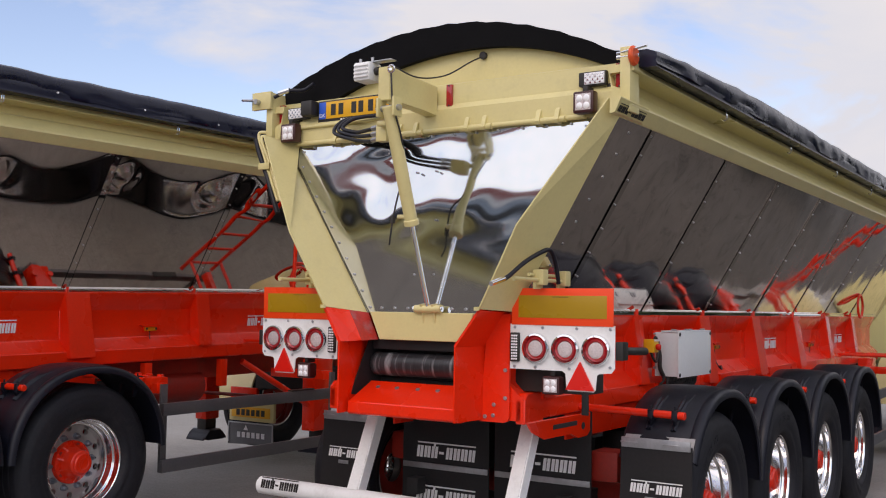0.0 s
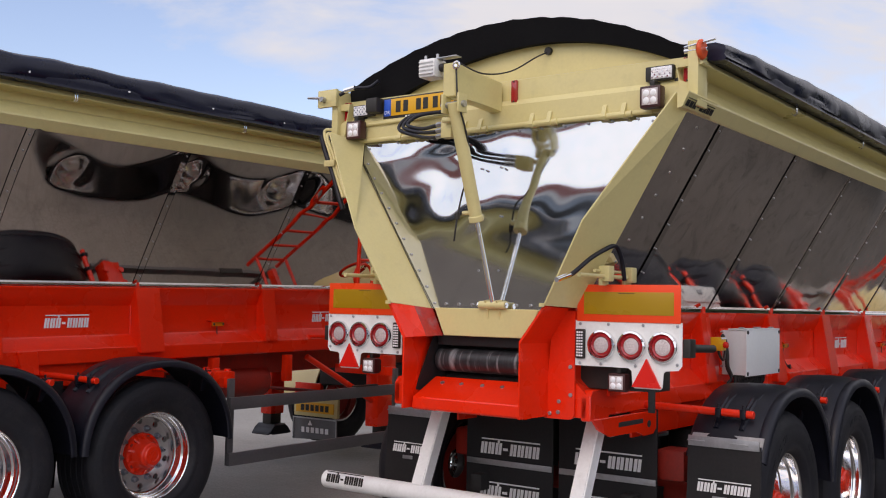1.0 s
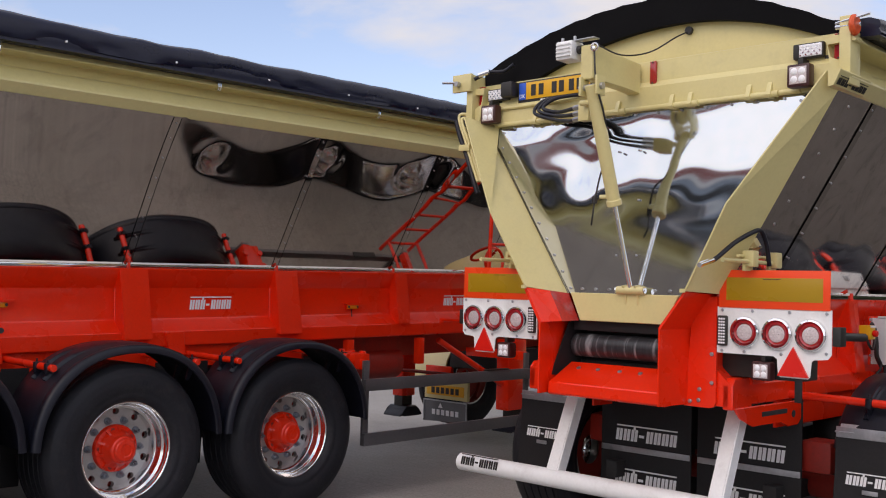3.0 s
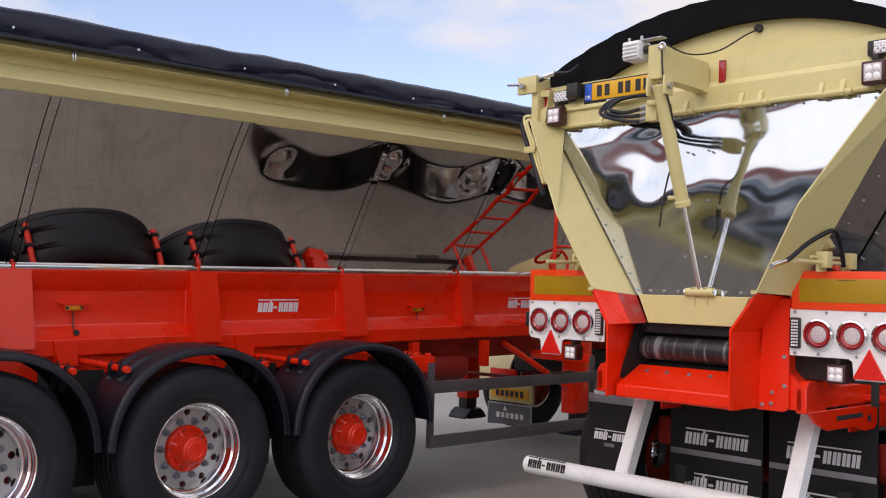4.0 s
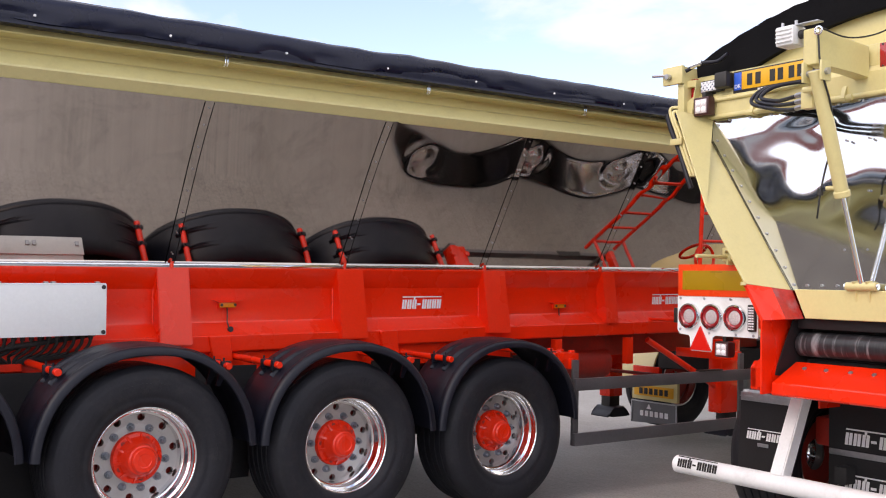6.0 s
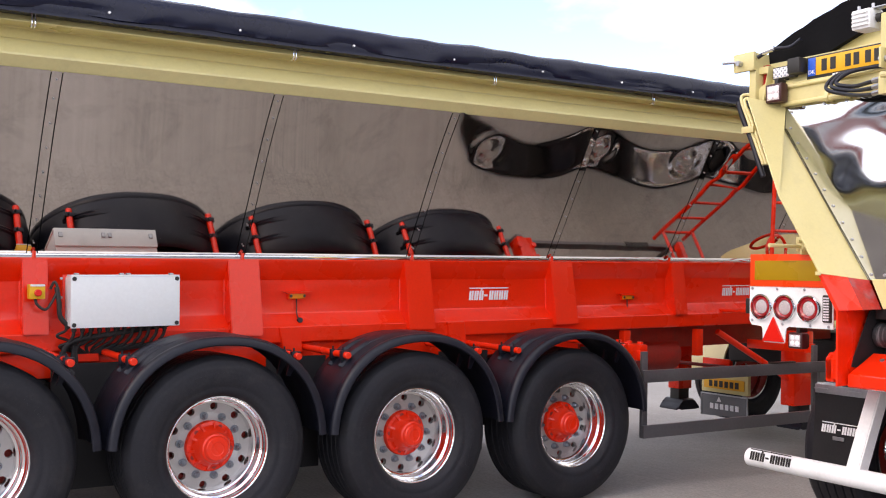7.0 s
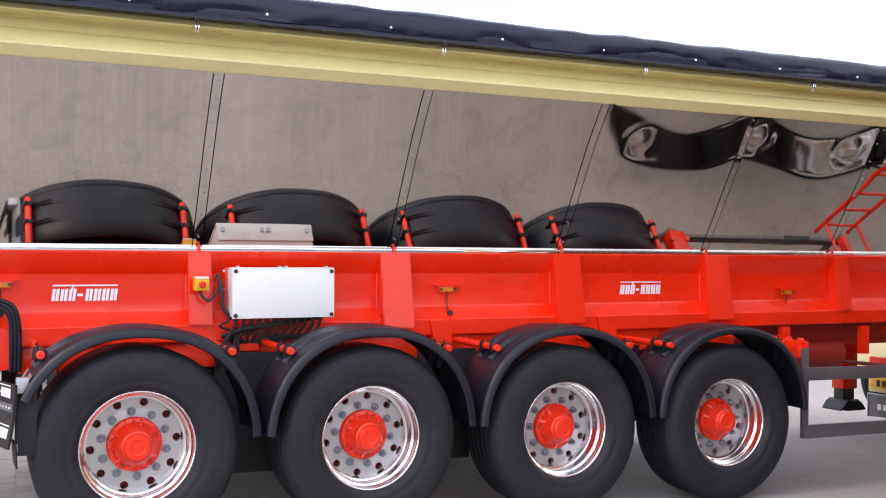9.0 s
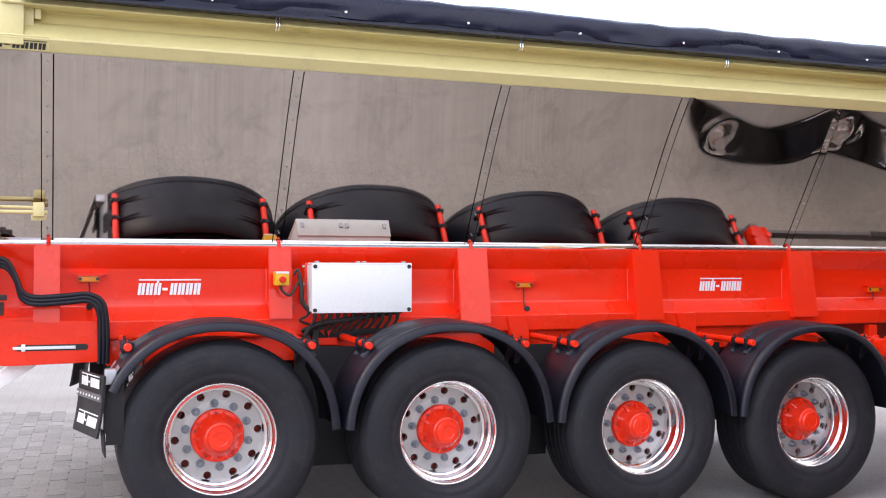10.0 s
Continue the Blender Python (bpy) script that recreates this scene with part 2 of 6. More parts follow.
def stone_material(name, base, pieces):
    """Concrete paving; joined sheet draws fine joints, loose pieces vary one by one."""
    m = bpy.data.materials.new(name)
    m.use_nodes = True
    n, l = m.node_tree.nodes, m.node_tree.links
    b = n["Principled BSDF"]
    b.inputs["Roughness"].default_value = 0.85
    geo = n.new("ShaderNodeNewGeometry")
    big, fine = n.new("ShaderNodeTexNoise"), n.new("ShaderNodeTexNoise")
    big.inputs["Scale"].default_value, big.inputs["Detail"].default_value = 0.45, 8.0
    fine.inputs["Scale"].default_value, fine.inputs["Detail"].default_value = 55.0, 5.0
    l.new(geo.outputs["Position"], big.inputs["Vector"])
    l.new(geo.outputs["Position"], fine.inputs["Vector"])
    ramp = n.new("ShaderNodeValToRGB")
    ramp.color_ramp.elements[0].position, ramp.color_ramp.elements[1].position = 0.3, 0.72
    ramp.color_ramp.elements[0].color = (base[0] * 0.78, base[1] * 0.77, base[2] * 0.74, 1)
    ramp.color_ramp.elements[1].color = (base[0] * 1.15, base[1] * 1.15, base[2] * 1.16, 1)
    l.new(big.outputs["Fac"], ramp.inputs["Fac"])
    rng = n.new("ShaderNodeMapRange")
    rng.inputs["From Min"].default_value, rng.inputs["From Max"].default_value = 0.3, 0.7
    rng.inputs["To Min"].default_value, rng.inputs["To Max"].default_value = 0.82, 1.15
    l.new(fine.outputs["Fac"], rng.inputs["Value"])
    hsv = n.new("ShaderNodeHueSaturation")
    l.new(ramp.outputs["Color"], hsv.inputs["Color"])
    value = rng.outputs["Result"]
    if pieces:
        info = n.new("ShaderNodeObjectInfo")
        pr = n.new("ShaderNodeMapRange")
        pr.inputs["To Min"].default_value, pr.inputs["To Max"].default_value = 0.86, 1.12
        l.new(info.outputs["Random"], pr.inputs["Value"])
        mul = n.new("ShaderNodeMath")
        mul.operation = "MULTIPLY"
        l.new(value, mul.inputs[0])
        l.new(pr.outputs["Result"], mul.inputs[1])
        value = mul.outputs[0]
    else:
        brick = n.new("ShaderNodeTexBrick")
        brick.inputs["Scale"].default_value = 1.0
        brick.inputs["Brick Width"].default_value, brick.inputs["Row Height"].default_value = 0.225, 0.1125
        brick.inputs["Mortar Size"].default_value = 0.003
        brick.inputs["Color1"].default_value = (1.02, 1.02, 1.02, 1)
        brick.inputs["Color2"].default_value = (0.97, 0.97, 0.97, 1)
        brick.inputs["Mortar"].default_value = (0.84, 0.84, 0.84, 1)
        rot = n.new("ShaderNodeMapping")
        rot.inputs["Rotation"].default_value = (0, 0, radians(90))
        l.new(geo.outputs["Position"], rot.inputs["Vector"])
        l.new(rot.outputs["Vector"], brick.inputs["Vector"])
        mul = n.new("ShaderNodeMath")
        mul.operation = "MULTIPLY"
        l.new(value, mul.inputs[0])
        l.new(brick.outputs["Color"], mul.inputs[1])
        value = mul.outputs[0]
    l.new(value, hsv.inputs["Value"])
    l.new(hsv.outputs["Color"], b.inputs["Base Color"])
    bp = n.new("ShaderNodeBump")
    bp.inputs["Strength"].default_value, bp.inputs["Distance"].default_value = 0.4, 0.004
    l.new(fine.outputs["Fac"], bp.inputs["Height"])
    l.new(bp.outputs["Normal"], b.inputs["Normal"])
    return m


ASPHALT = paint("asphalt", (0.066, 0.058, 0.050), 0.85, var=0.2, stain=0.5, grain=120, bump=0.4, bump_scale=160)
GROUND = stone_material("concrete_paving", (0.300, 0.284, 0.266), False)
STONE = stone_material("paving_stone", (0.215, 0.204, 0.190), True)


# ---- mesh helpers ----
def add_box(bm, x0, x1, y0, y1, z0, z1, bev=0.0, m=None):
    vs = [bm.verts.new((x, y, z)) for x in (x0, x1) for y in (y0, y1) for z in (z0, z1)]
    fs = [bm.faces.new([vs[i] for i in q]) for q in ((0, 1, 3, 2), (4, 6, 7, 5), (0, 4, 5, 1), (2, 3, 7, 6), (0, 2, 6, 4), (1, 5, 7, 3))]
    if m is not None:
        for v in vs:
            v.co = m @ v.co
    if bev > 0:
        edges = list({e for f in fs for e in f.edges})
        bmesh.ops.bevel(bm, geom=edges, offset=bev, segments=2, profile=0.6, affect="EDGES")
    return vs


def add_prism(bm, pts, axis, a, b, bev=0.0):
    """A closed outline in the plane across an axis, drawn out from a to b. x: (y, z); y: (x, z); z: (x, y)."""
    def at(p, h):
        return {"x": (h, p[0], p[1]), "y": (p[0], h, p[1]), "z": (p[0], p[1], h)}[axis]
    va, vb = [bm.verts.new(at(p, a)) for p in pts], [bm.verts.new(at(p, b)) for p in pts]
    fs = [bm.faces.new(va), bm.faces.new(vb[::-1])]
    for i in range(len(pts)):
        j = (i + 1) % len(pts)
        fs.append(bm.faces.new((va[j], va[i], vb[i], vb[j])))
    if bev > 0:
        edges = list({e for f in fs for e in f.edges})
        bmesh.ops.bevel(bm, geom=edges, offset=bev, segments=1, affect="EDGES")
    return va + vb


def add_plate(bm, corners, thick):
    """A flat plate over a planar outline in space, thickened along its normal on both sides."""
    ps = [Vector(c) for c in corners]
    nrm = Vector((0, 0, 0))
    for i in range(len(ps)):
        p, q = ps[i], ps[(i + 1) % len(ps)]
        nrm += p.cross(q)
    nrm.normalize()
    va, vb = [bm.verts.new(p + nrm * thick / 2) for p in ps], [bm.verts.new(p - nrm * thick / 2) for p in ps]
    bm.faces.new(va), bm.faces.new(vb[::-1])
    for i in range(len(ps)):
        j = (i + 1) % len(ps)
        bm.faces.new((va[j], va[i], vb[i], vb[j]))


def ring_frame(d):
    d = d.normalized()
    u = d.cross(Vector((0, 0, 1)) if abs(d.z) < 0.9 else Vector((1, 0, 0))).normalized()
    return u, d.cross(u).normalized()


def add_cyl(bm, p0, p1, r, n=16, r1=None, bev=0.0):
    p0, p1 = Vector(p0), Vector(p1)
    u, v = ring_frame(p1 - p0)
    r1 = r if r1 is None else r1
    d = (p1 - p0).normalized()
    steps = [(p0, r), (p1, r1)] if bev <= 0 else [(p0, r - bev), (p0 + d * bev, r), (p1 - d * bev, r1), (p1, r1 - bev)]
    rings = [[bm.verts.new(p + (u * math.cos(k * math.tau / n) + v * math.sin(k * math.tau / n)) * q) for k in range(n)] for p, q in steps]
    for a, b in zip(rings, rings[1:]):
        for k in range(n):
            bm.faces.new((a[k], a[(k + 1) % n], b[(k + 1) % n], b[k]))
    bm.faces.new(rings[0][::-1]), bm.faces.new(rings[-1])


def add_tube(bm, pts, r, n=10, fine=6):
    """A hose or bent pipe through the points given."""
    ps = [Vector(p) for p in pts]
    ext = [ps[0] * 2 - ps[1]] + ps + [ps[-1] * 2 - ps[-2]]
    path = []
    for i in range(1, len(ext) - 2):
        a, b, c, d = ext[i - 1:i + 3]
        for k in range(fine):
            t = k / fine
            path.append(0.5 * (2 * b + (c - a) * t + (2 * a - 5 * b + 4 * c - d) * t * t + (3 * b - a - 3 * c + d) * t ** 3))
    path.append(ps[-1])
    u, _ = ring_frame(path[1] - path[0])
    rings = []
    for i, p in enumerate(path):
        d = (path[min(i + 1, len(path) - 1)] - path[max(i - 1, 0)]).normalized()
        u = (u - d * u.dot(d)).normalized()
        v = d.cross(u)
        rings.append([bm.verts.new(p + (u * math.cos(k * math.tau / n) + v * math.sin(k * math.tau / n)) * r) for k in range(n)])
    for a, b in zip(rings, rings[1:]):
        for k in range(n):
            bm.faces.new((a[k], a[(k + 1) % n], b[(k + 1) % n], b[k]))
    bm.faces.new(rings[0][::-1]), bm.faces.new(rings[-1])


def add_lathe(bm, prof, n=48, origin=(0, 0, 0), closed=False):
    """Turns (radius, y) points round the y axis through origin."""
    o = Vector(origin)
    rings = []
    for r, h in prof:
        rings.append([bm.verts.new(o + Vector((r * math.cos(k * math.tau / n), h, r * math.sin(k * math.tau / n)))) for k in range(n)] if r > 1e-6 else [bm.verts.new(o + Vector((0, h, 0)))])
    pairs = list(zip(rings, rings[1:])) + ([(rings[-1], rings[0])] if closed else [])
    for a, b in pairs:
        for k in range(n):
            j = (k + 1) % n
            if len(a) == 1 and len(b) == 1:
                continue
            if len(a) == 1:
                bm.faces.new((a[0], b[j], b[k]))
            elif len(b) == 1:
                bm.faces.new((a[k], a[j], b[0]))
            else:
                bm.faces.new((a[k], a[j], b[j], b[k]))


def part(name, bm, material, parent=None, label="", smooth=35.0):
    """Links a bmesh as one mesh object, under a thing or a part where a parent is given."""
    bmesh.ops.recalc_face_normals(bm, faces=bm.faces)
    me = bpy.data.meshes.new(name)
    bm.to_mesh(me)
    bm.free()
    me.materials.append(material)
    if smooth > 0:
        me.polygons.foreach_set("use_smooth", [True] * len(me.polygons))
        me.set_sharp_from_angle(angle=radians(smooth))
    ob = new(name, me)
    if parent is not None:
        ob.parent = parent
    if label:
        tagged(ob, label)
    return ob


def box(name, dims, material, parent=None, label="", bev=0.004):
    bm = bmesh.new()
    add_box(bm, *dims, bev=bev)
    return part(name, bm, material, parent, label)


def rod(name, p0, p1, r, material, parent=None, label="", n=14, bev=0.0):
    bm = bmesh.new()
    add_cyl(bm, p0, p1, r, n, bev=bev)
    return part(name, bm, material, parent, label)


def hose(name, pts, r, material, parent=None, label="", n=10):
    bm = bmesh.new()
    add_tube(bm, pts, r, n)
    return part(name, bm, material, parent, label, smooth=60)


def prism(name, pts, axis, a, b, material, parent=None, label="", bev=0.0):
    bm = bmesh.new()
    add_prism(bm, pts, axis, a, b, bev)
    return part(name, bm, material, parent, label)


def plate(name, corners, thick, material, parent=None, label=""):
    bm = bmesh.new()
    add_plate(bm, corners, thick)
    return part(name, bm, material, parent, label)


def logo(parent, origin, right, up, width, material, label="maker's mark as plain slanted bars", scale=0.165):
    """The maker's mark as plain shapes: a thin line above a row of slanted blocks."""
    o, r, u = Vector(origin), Vector(right).normalized(), Vector(up).normalized()
    nrm = r.cross(u)
    h = width * scale
    bm = bmesh.new()

    def slab(x0, x1, y0, y1, slant=0.0):
        vs = []
        for z in (0.0, 0.0016):
            for x, y in ((x0, y0), (x1, y0), (x1, y1), (x0, y1)):
                vs.append(bm.verts.new(o + r * (x + slant * y) + u * y + nrm * z))
        for q in ((0, 3, 2, 1), (4, 5, 6, 7), (0, 1, 5, 4), (1, 2, 6, 5), (2, 3, 7, 6), (3, 0, 4, 7)):
            bm.faces.new([vs[i] for i in q])
    cell = width / 8.0
    for i in range(8):
        x = i * cell
        if i == 3:
            slab(x + cell * 0.1, x + cell * 0.75, h * 0.38, h * 0.60)
            continue
        slab(x, x + cell * 0.36, 0, h, 0.12)
        slab(x + cell * 0.46, x + cell * 0.82, 0, h, 0.12)
    slab(width * 0.02, width, h * 1.22, h * 1.34)
    slab(width * 0.275, width * 0.31, h, h * 1.34, 0.12)
    return tagged(part("maker_mark", bm, material, parent, smooth=0), label, kind="stuff")


# ---- wheels ----
WHEEL_X = (1.158, 2.468, 3.778, 5.088)
WHEEL_Y, WHEEL_Z = 1.262, 0.53


def make_wheel(parent):
    """A deep-dished alloy truck wheel; its axle runs along y, its face looks to -y; the rim's lip lies at y = 0."""
    bm = bmesh.new()
    # barrel with rolled lip
    add_lathe(bm, [(0.240, 0.185), (0.249, 0.168), (0.251, 0.120), (0.2535, 0.1125), (0.2675, 0.111), (0.270, 0.107), (0.271, 0.060), (0.2735, 0.0535), (0.2845, 0.052), (0.287, 0.047), (0.288, 0.020), (0.289, 0.008), (0.2925, 0.001), (0.297, -0.002), (0.302, -0.001),
                   (0.307, 0.006), (0.305, 0.016), (0.296, 0.026), (0.290, 0.060), (0.288, 0.34), (0.270, 0.34), (0.268, 0.21)], 64, closed=True)
    wheel = part("wheel", bm, ALLOY, parent, "polished deep-dish alloy wheel rim", smooth=65)
    # disc with ten round openings
    bm = bmesh.new()
    n_in = 24
    y0, y1 = 0.165, 0.180
    for s in range(10):
        a0 = (s + 0.5) * math.tau / 10
        half = math.tau / 20
        outline, hole = [], []
        per = n_in // 4
        for k in range(per):
            outline.append((0.190, a0 - half + 2 * half * k / per))
        for k in range(per):
            outline.append((0.190 + 0.066 * k / per, a0 + half))
        for k in range(per):
            outline.append((0.256, a0 + half - 2 * half * k / per))
        for k in range(per):
            outline.append((0.256 - 0.066 * k / per, a0 - half))
        c = Vector((0.2265 * math.cos(a0), 0, 0.2265 * math.sin(a0)))
        pts = [Vector((r * math.cos(a), 0, r * math.sin(a))) for r, a in outline]
        for p in pts:
            hole.append(c + (p - c).normalized() * 0.0220)
        f_out = [bm.verts.new((p.x, y0, p.z)) for p in pts]
        f_in = [bm.verts.new((p.x, y0, p.z)) for p in hole]
        b_in = [bm.verts.new((p.x, y1 + 0.02, p.z)) for p in hole]
        for k in range(n_in):
            j = (k + 1) % n_in
            bm.faces.new((f_out[k], f_out[j], f_in[j], f_in[k]))
            bm.faces.new((f_in[k], f_in[j], b_in[j], b_in[k]))
    bmesh.ops.remove_doubles(bm, verts=bm.verts, dist=0.0005)
    part("disc", bm, ALLOY_FACE, wheel, "machined disc with ten round openings", smooth=25)
    bm = bmesh.new()
    add_lathe(bm, [(0.190, 0.165), (0.158, 0.160), (0.140, 0.160), (0.140, 0.21)], 48)
    part("nut_ring", bm, ALLOY_FACE, wheel)
    bm = bmesh.new()
    add_lathe(bm, [(0.262, 0.225), (0.215, 0.222), (0.205, 0.25), (0.10, 0.25)], 40)
    part("brake_drum", bm, RED_SHADED, wheel, "red-painted brake drum behind the disc")
    for s in range(10):
        a = s * math.tau / 10
        bm = bmesh.new()
        c = Vector((0.1755 * math.cos(a), 0, 0.1755 * math.sin(a)))
        add_cyl(bm, c + Vector((0, 0.165, 0)), c + Vector((0, 0.152, 0)), 0.0235, 14)
        add_cyl(bm, c + Vector((0, 0.155, 0)), c + Vector((0, 0.127, 0)), 0.016, 6, bev=0.002)
        add_cyl(bm, c + Vector((0, 0.129, 0)), c + Vector((0, 0.117, 0)), 0.010, 8)
        part("wheel_nut", bm, NUT, wheel)
    bm = bmesh.new()
    add_lathe(bm, [(0.146, 0.175), (0.146, 0.136), (0.141, 0.128), (0.122, 0.124), (0.112, 0.112), (0.102, 0.086), (0.093, 0.074), (0.089, 0.066),
                   (0.087, 0.046), (0.081, 0.037), (0.074, 0.034), (0.071, 0.022), (0.063, 0.014), (0.040, 0.012), (0.036, 0.015), (0.0, 0.015)], 44)
    part("hub", bm, RED, wheel, "glossy red wheel hub with round cap")
    for s in range(10):
        bm = bmesh.new()
        a = s * math.tau / 10 + 0.3
        c = Vector((math.cos(a), 0, math.sin(a)))
        add_plate(bm, [c * 0.088 + Vector((0, 0.080, 0)), c * 0.138 + Vector((0, 0.121, 0)), c * 0.138 + Vector((0, 0.15, 0)), c * 0.088 + Vector((0, 0.15, 0))], 0.013)
        part("hub_rib", bm, RED, wheel)
    # recesses drawn as darker red discs, shade painted in
    for s in range(5):
        a = s * math.tau / 5 + 0.3 + math.tau / 20
        c = Vector((0.121 * math.cos(a), 0, 0.121 * math.sin(a)))
        rod("casting_pit", c + Vector((0, 0.13, 0)), c + Vector((0, 0.121, 0)), 0.0125, RED_SHADED, wheel, "dark red disc as the shade of a casting pit", n=12)
    bm = bmesh.new()
    add_cyl(bm, (0.20, 0.163, -0.17), (0.215, 0.10, -0.185), 0.005, 8)
    part("valve", bm, CHROME, wheel)
    # tyre: bulged sidewall with rings, five tread grooves
    half, w = 0.5345, 0.385
    prof = [(0.292, 0.030), (0.302, 0.000), (0.310, -0.016), (0.326, -0.031), (0.340, -0.037), (0.352, -0.037), (0.362, -0.0385), (0.372, -0.043), (0.392, -0.048), (0.420, -0.050),
            (0.438, -0.049), (0.448, -0.0465), (0.458, -0.0465), (0.470, -0.044), (0.485, -0.037), (0.498, -0.029), (0.504, -0.0265), (0.510, -0.021), (0.522, -0.006), (0.531, 0.010)]
    tread = []
    y = 0.018
    for g in range(5):
        tread += [(half, y), (half, y + 0.043), (half - 0.012, y + 0.046), (half - 0.012, y + 0.053), (half, y + 0.056)]
        y += 0.060
    tread += [(half, y), (half, y + 0.02)]
    end = y + 0.026
    back = [(r, end - h) for r, h in prof[::-1]]
    bm = bmesh.new()
    add_lathe(bm, prof + tread + back, 72)
    # embossed maker's lettering on the sidewall as plain raised bars
    for start, count in ((0.5, 11), (2.3, 9), (4.0, 11), (5.5, 6)):
        for k in range(count):
            if k % 4 == 3:
                continue
            a = start + 0.062 * k
            add_box(bm, -0.009, 0.009, -0.0512, -0.043, -0.017, 0.017, 0, Matrix.Rotation(-a, 4, "Y") @ Matrix.Translation((0, 0, 0.421)))
    part("tyre", bm, RUBBER, wheel, "black super-single truck tyre", smooth=40)
    return wheel


def make_fender(parent, cx, side, a_rear, a_front, mark=False):
    """A black plastic mudguard arched over one wheel; angles in degrees from the front, over the top."""
    bm = bmesh.new()
    y_out, y_in = -1.345, -0.915
    n = 30
    # cross-section in (radius, y): rolled outer lip, stepped crown, inner edge
    sec = [(0.592, y_out + 0.004), (0.598, y_out - 0.004), (0.628, y_out - 0.004), (0.642, y_out + 0.010), (0.645, y_out + 0.045), (0.640, y_out + 0.052),
           (0.652, y_out + 0.10), (0.655, y_out + 0.18), (0.655, y_in - 0.12), (0.648, y_in - 0.02), (0.625, y_in), (0.618, y_in - 0.006),
           (0.640, y_in - 0.03), (0.645, y_in - 0.12), (0.643, y_out + 0.12), (0.630, y_out + 0.045), (0.626, y_out + 0.012), (0.596, y_out + 0.012)]
    rings = []
    for i in range(n + 1):
        a = radians(a_front + (a_rear - a_front) * i / n)
        flat = (abs(math.cos(a)) ** 2.16 + abs(math.sin(a)) ** 2.16) ** (-1 / 2.16) - 0.014 * max(0.0, math.sin(a)) ** 6
        rings.append([bm.verts.new((cx + r * flat * math.cos(a), y * side * -1, WHEEL_Z + r * flat * math.sin(a))) for r, y in sec])
    m = len(sec)
    for a, b in zip(rings, rings[1:]):
        for k in range(m):
            bm.faces.new((a[k], a[(k + 1) % m], b[(k + 1) % m], b[k]))
    bm.faces.new(rings[0]), bm.faces.new(rings[-1][::-1])
    fender = part("fender", bm, PLASTIC, parent, "black plastic mudguard over one wheel", smooth=48)
    # pressed wedge pads on both slopes, dying out towards the crown
    for base, way in ((40, 1), (140, -1)):
        for y in (-1.06, -1.20):
            bm = bmesh.new()
            rows = []
            for k in range(7):
                f = k / 6
                a = radians(base + way * 28 * f)
                flat = (abs(math.cos(a)) ** 2.16 + abs(math.sin(a)) ** 2.16) ** (-1 / 2.16) - 0.014 * max(0.0, math.sin(a)) ** 6
                hw, h = 0.016 + 0.016 * f, 0.016 * (1 - f) ** 0.6 + 0.003
                sec = ((0.648, y - hw), (0.652 + h * 0.6, y - hw * 0.8), (0.652 + h, y - hw * 0.45), (0.652 + h * 0.45, y), (0.652 + h, y + hw * 0.45), (0.652 + h * 0.6, y + hw * 0.8), (0.648, y + hw))
                rows.append([bm.verts.new((cx + r * flat * math.cos(a), -yy * side, WHEEL_Z + r * flat * math.sin(a))) for r, yy in sec])
            for p, q in zip(rows, rows[1:]):
                for k in range(7):
                    bm.faces.new((p[k], p[(k + 1) % 7], q[(k + 1) % 7], q[k]))
            bm.faces.new(rows[0]), bm.faces.new(rows[-1][::-1])
            part("pad", bm, PLASTIC, fender)
    if mark:
        bm = bmesh.new()
        a0, a1 = radians(143), radians(150)
        add_plate(bm, [(cx + 0.668 * math.cos(a), y * -side, WHEEL_Z + 0.668 * math.sin(a)) for a, y in ((a0, -1.33), (a1, -1.33), (a1, -0.94), (a0, -0.94))], 0.004)
        strip = part("clamp_strip", bm, ZINC, fender, "galvanised clamp strip across the mudguard's tail")
        a = radians(129)
        bm = bmesh.new()
        for k, w in enumerate((0.018, 0.012, 0.020, 0.014)):
            c = Vector((cx + 0.662 * math.cos(a), (-1.10 - 0.026 * k) * -side, WHEEL_Z + 0.662 * math.sin(a)))
            add_box(bm, -0.016, 0.016, -w / 2, w / 2, -0.008, 0.006, 0, Matrix.Translation(c) @ Matrix.Rotation(-(a - math.pi / 2), 4, "Y"))
        part("moulded_mark", bm, INK_WHITE, fender, "small white moulded mark as plain bars")
    return fender


def make_fender_rods(parent, cx, side, bare=False):
    """Red stays through black clamps, fore and aft of a mudguard."""
    for a in (37, 143) if not bare else (37,):
        x, z = cx + (0.49 if a < 90 else -0.49), WHEEL_Z + 0.497
        bm = bmesh.new()
        add_cyl(bm, (x, -0.60 * -side, z + 0.012), (x, -1.258 * -side, z), 0.0215, 14, bev=0.003)
        stay = part("fender_stay", bm, RED, parent, "red tubular mudguard stay")
        for y in (-1.07, -1.205):
            bm = bmesh.new()
            add_box(bm, x - 0.030, x + 0.030, (y - 0.016) * -side, (y + 0.016) * -side, z - 0.028, z + 0.028, 0.008)
            add_plate(bm, [(x - 0.035, y * -side, z - 0.02), (x + 0.02, y * -side, z - 0.02), (x + 0.005 - 0.05 * math.cos(radians(a)), y * -side, z - 0.12), (x - 0.02 - 0.05 * math.cos(radians(a)), y * -side, z - 0.115)], 0.012)
            add_cyl(bm, (x - 0.012, y * -side, z + 0.025), (x - 0.012, y * -side, z + 0.048), 0.006, 8)
            part("clamp", bm, PLASTIC, stay)


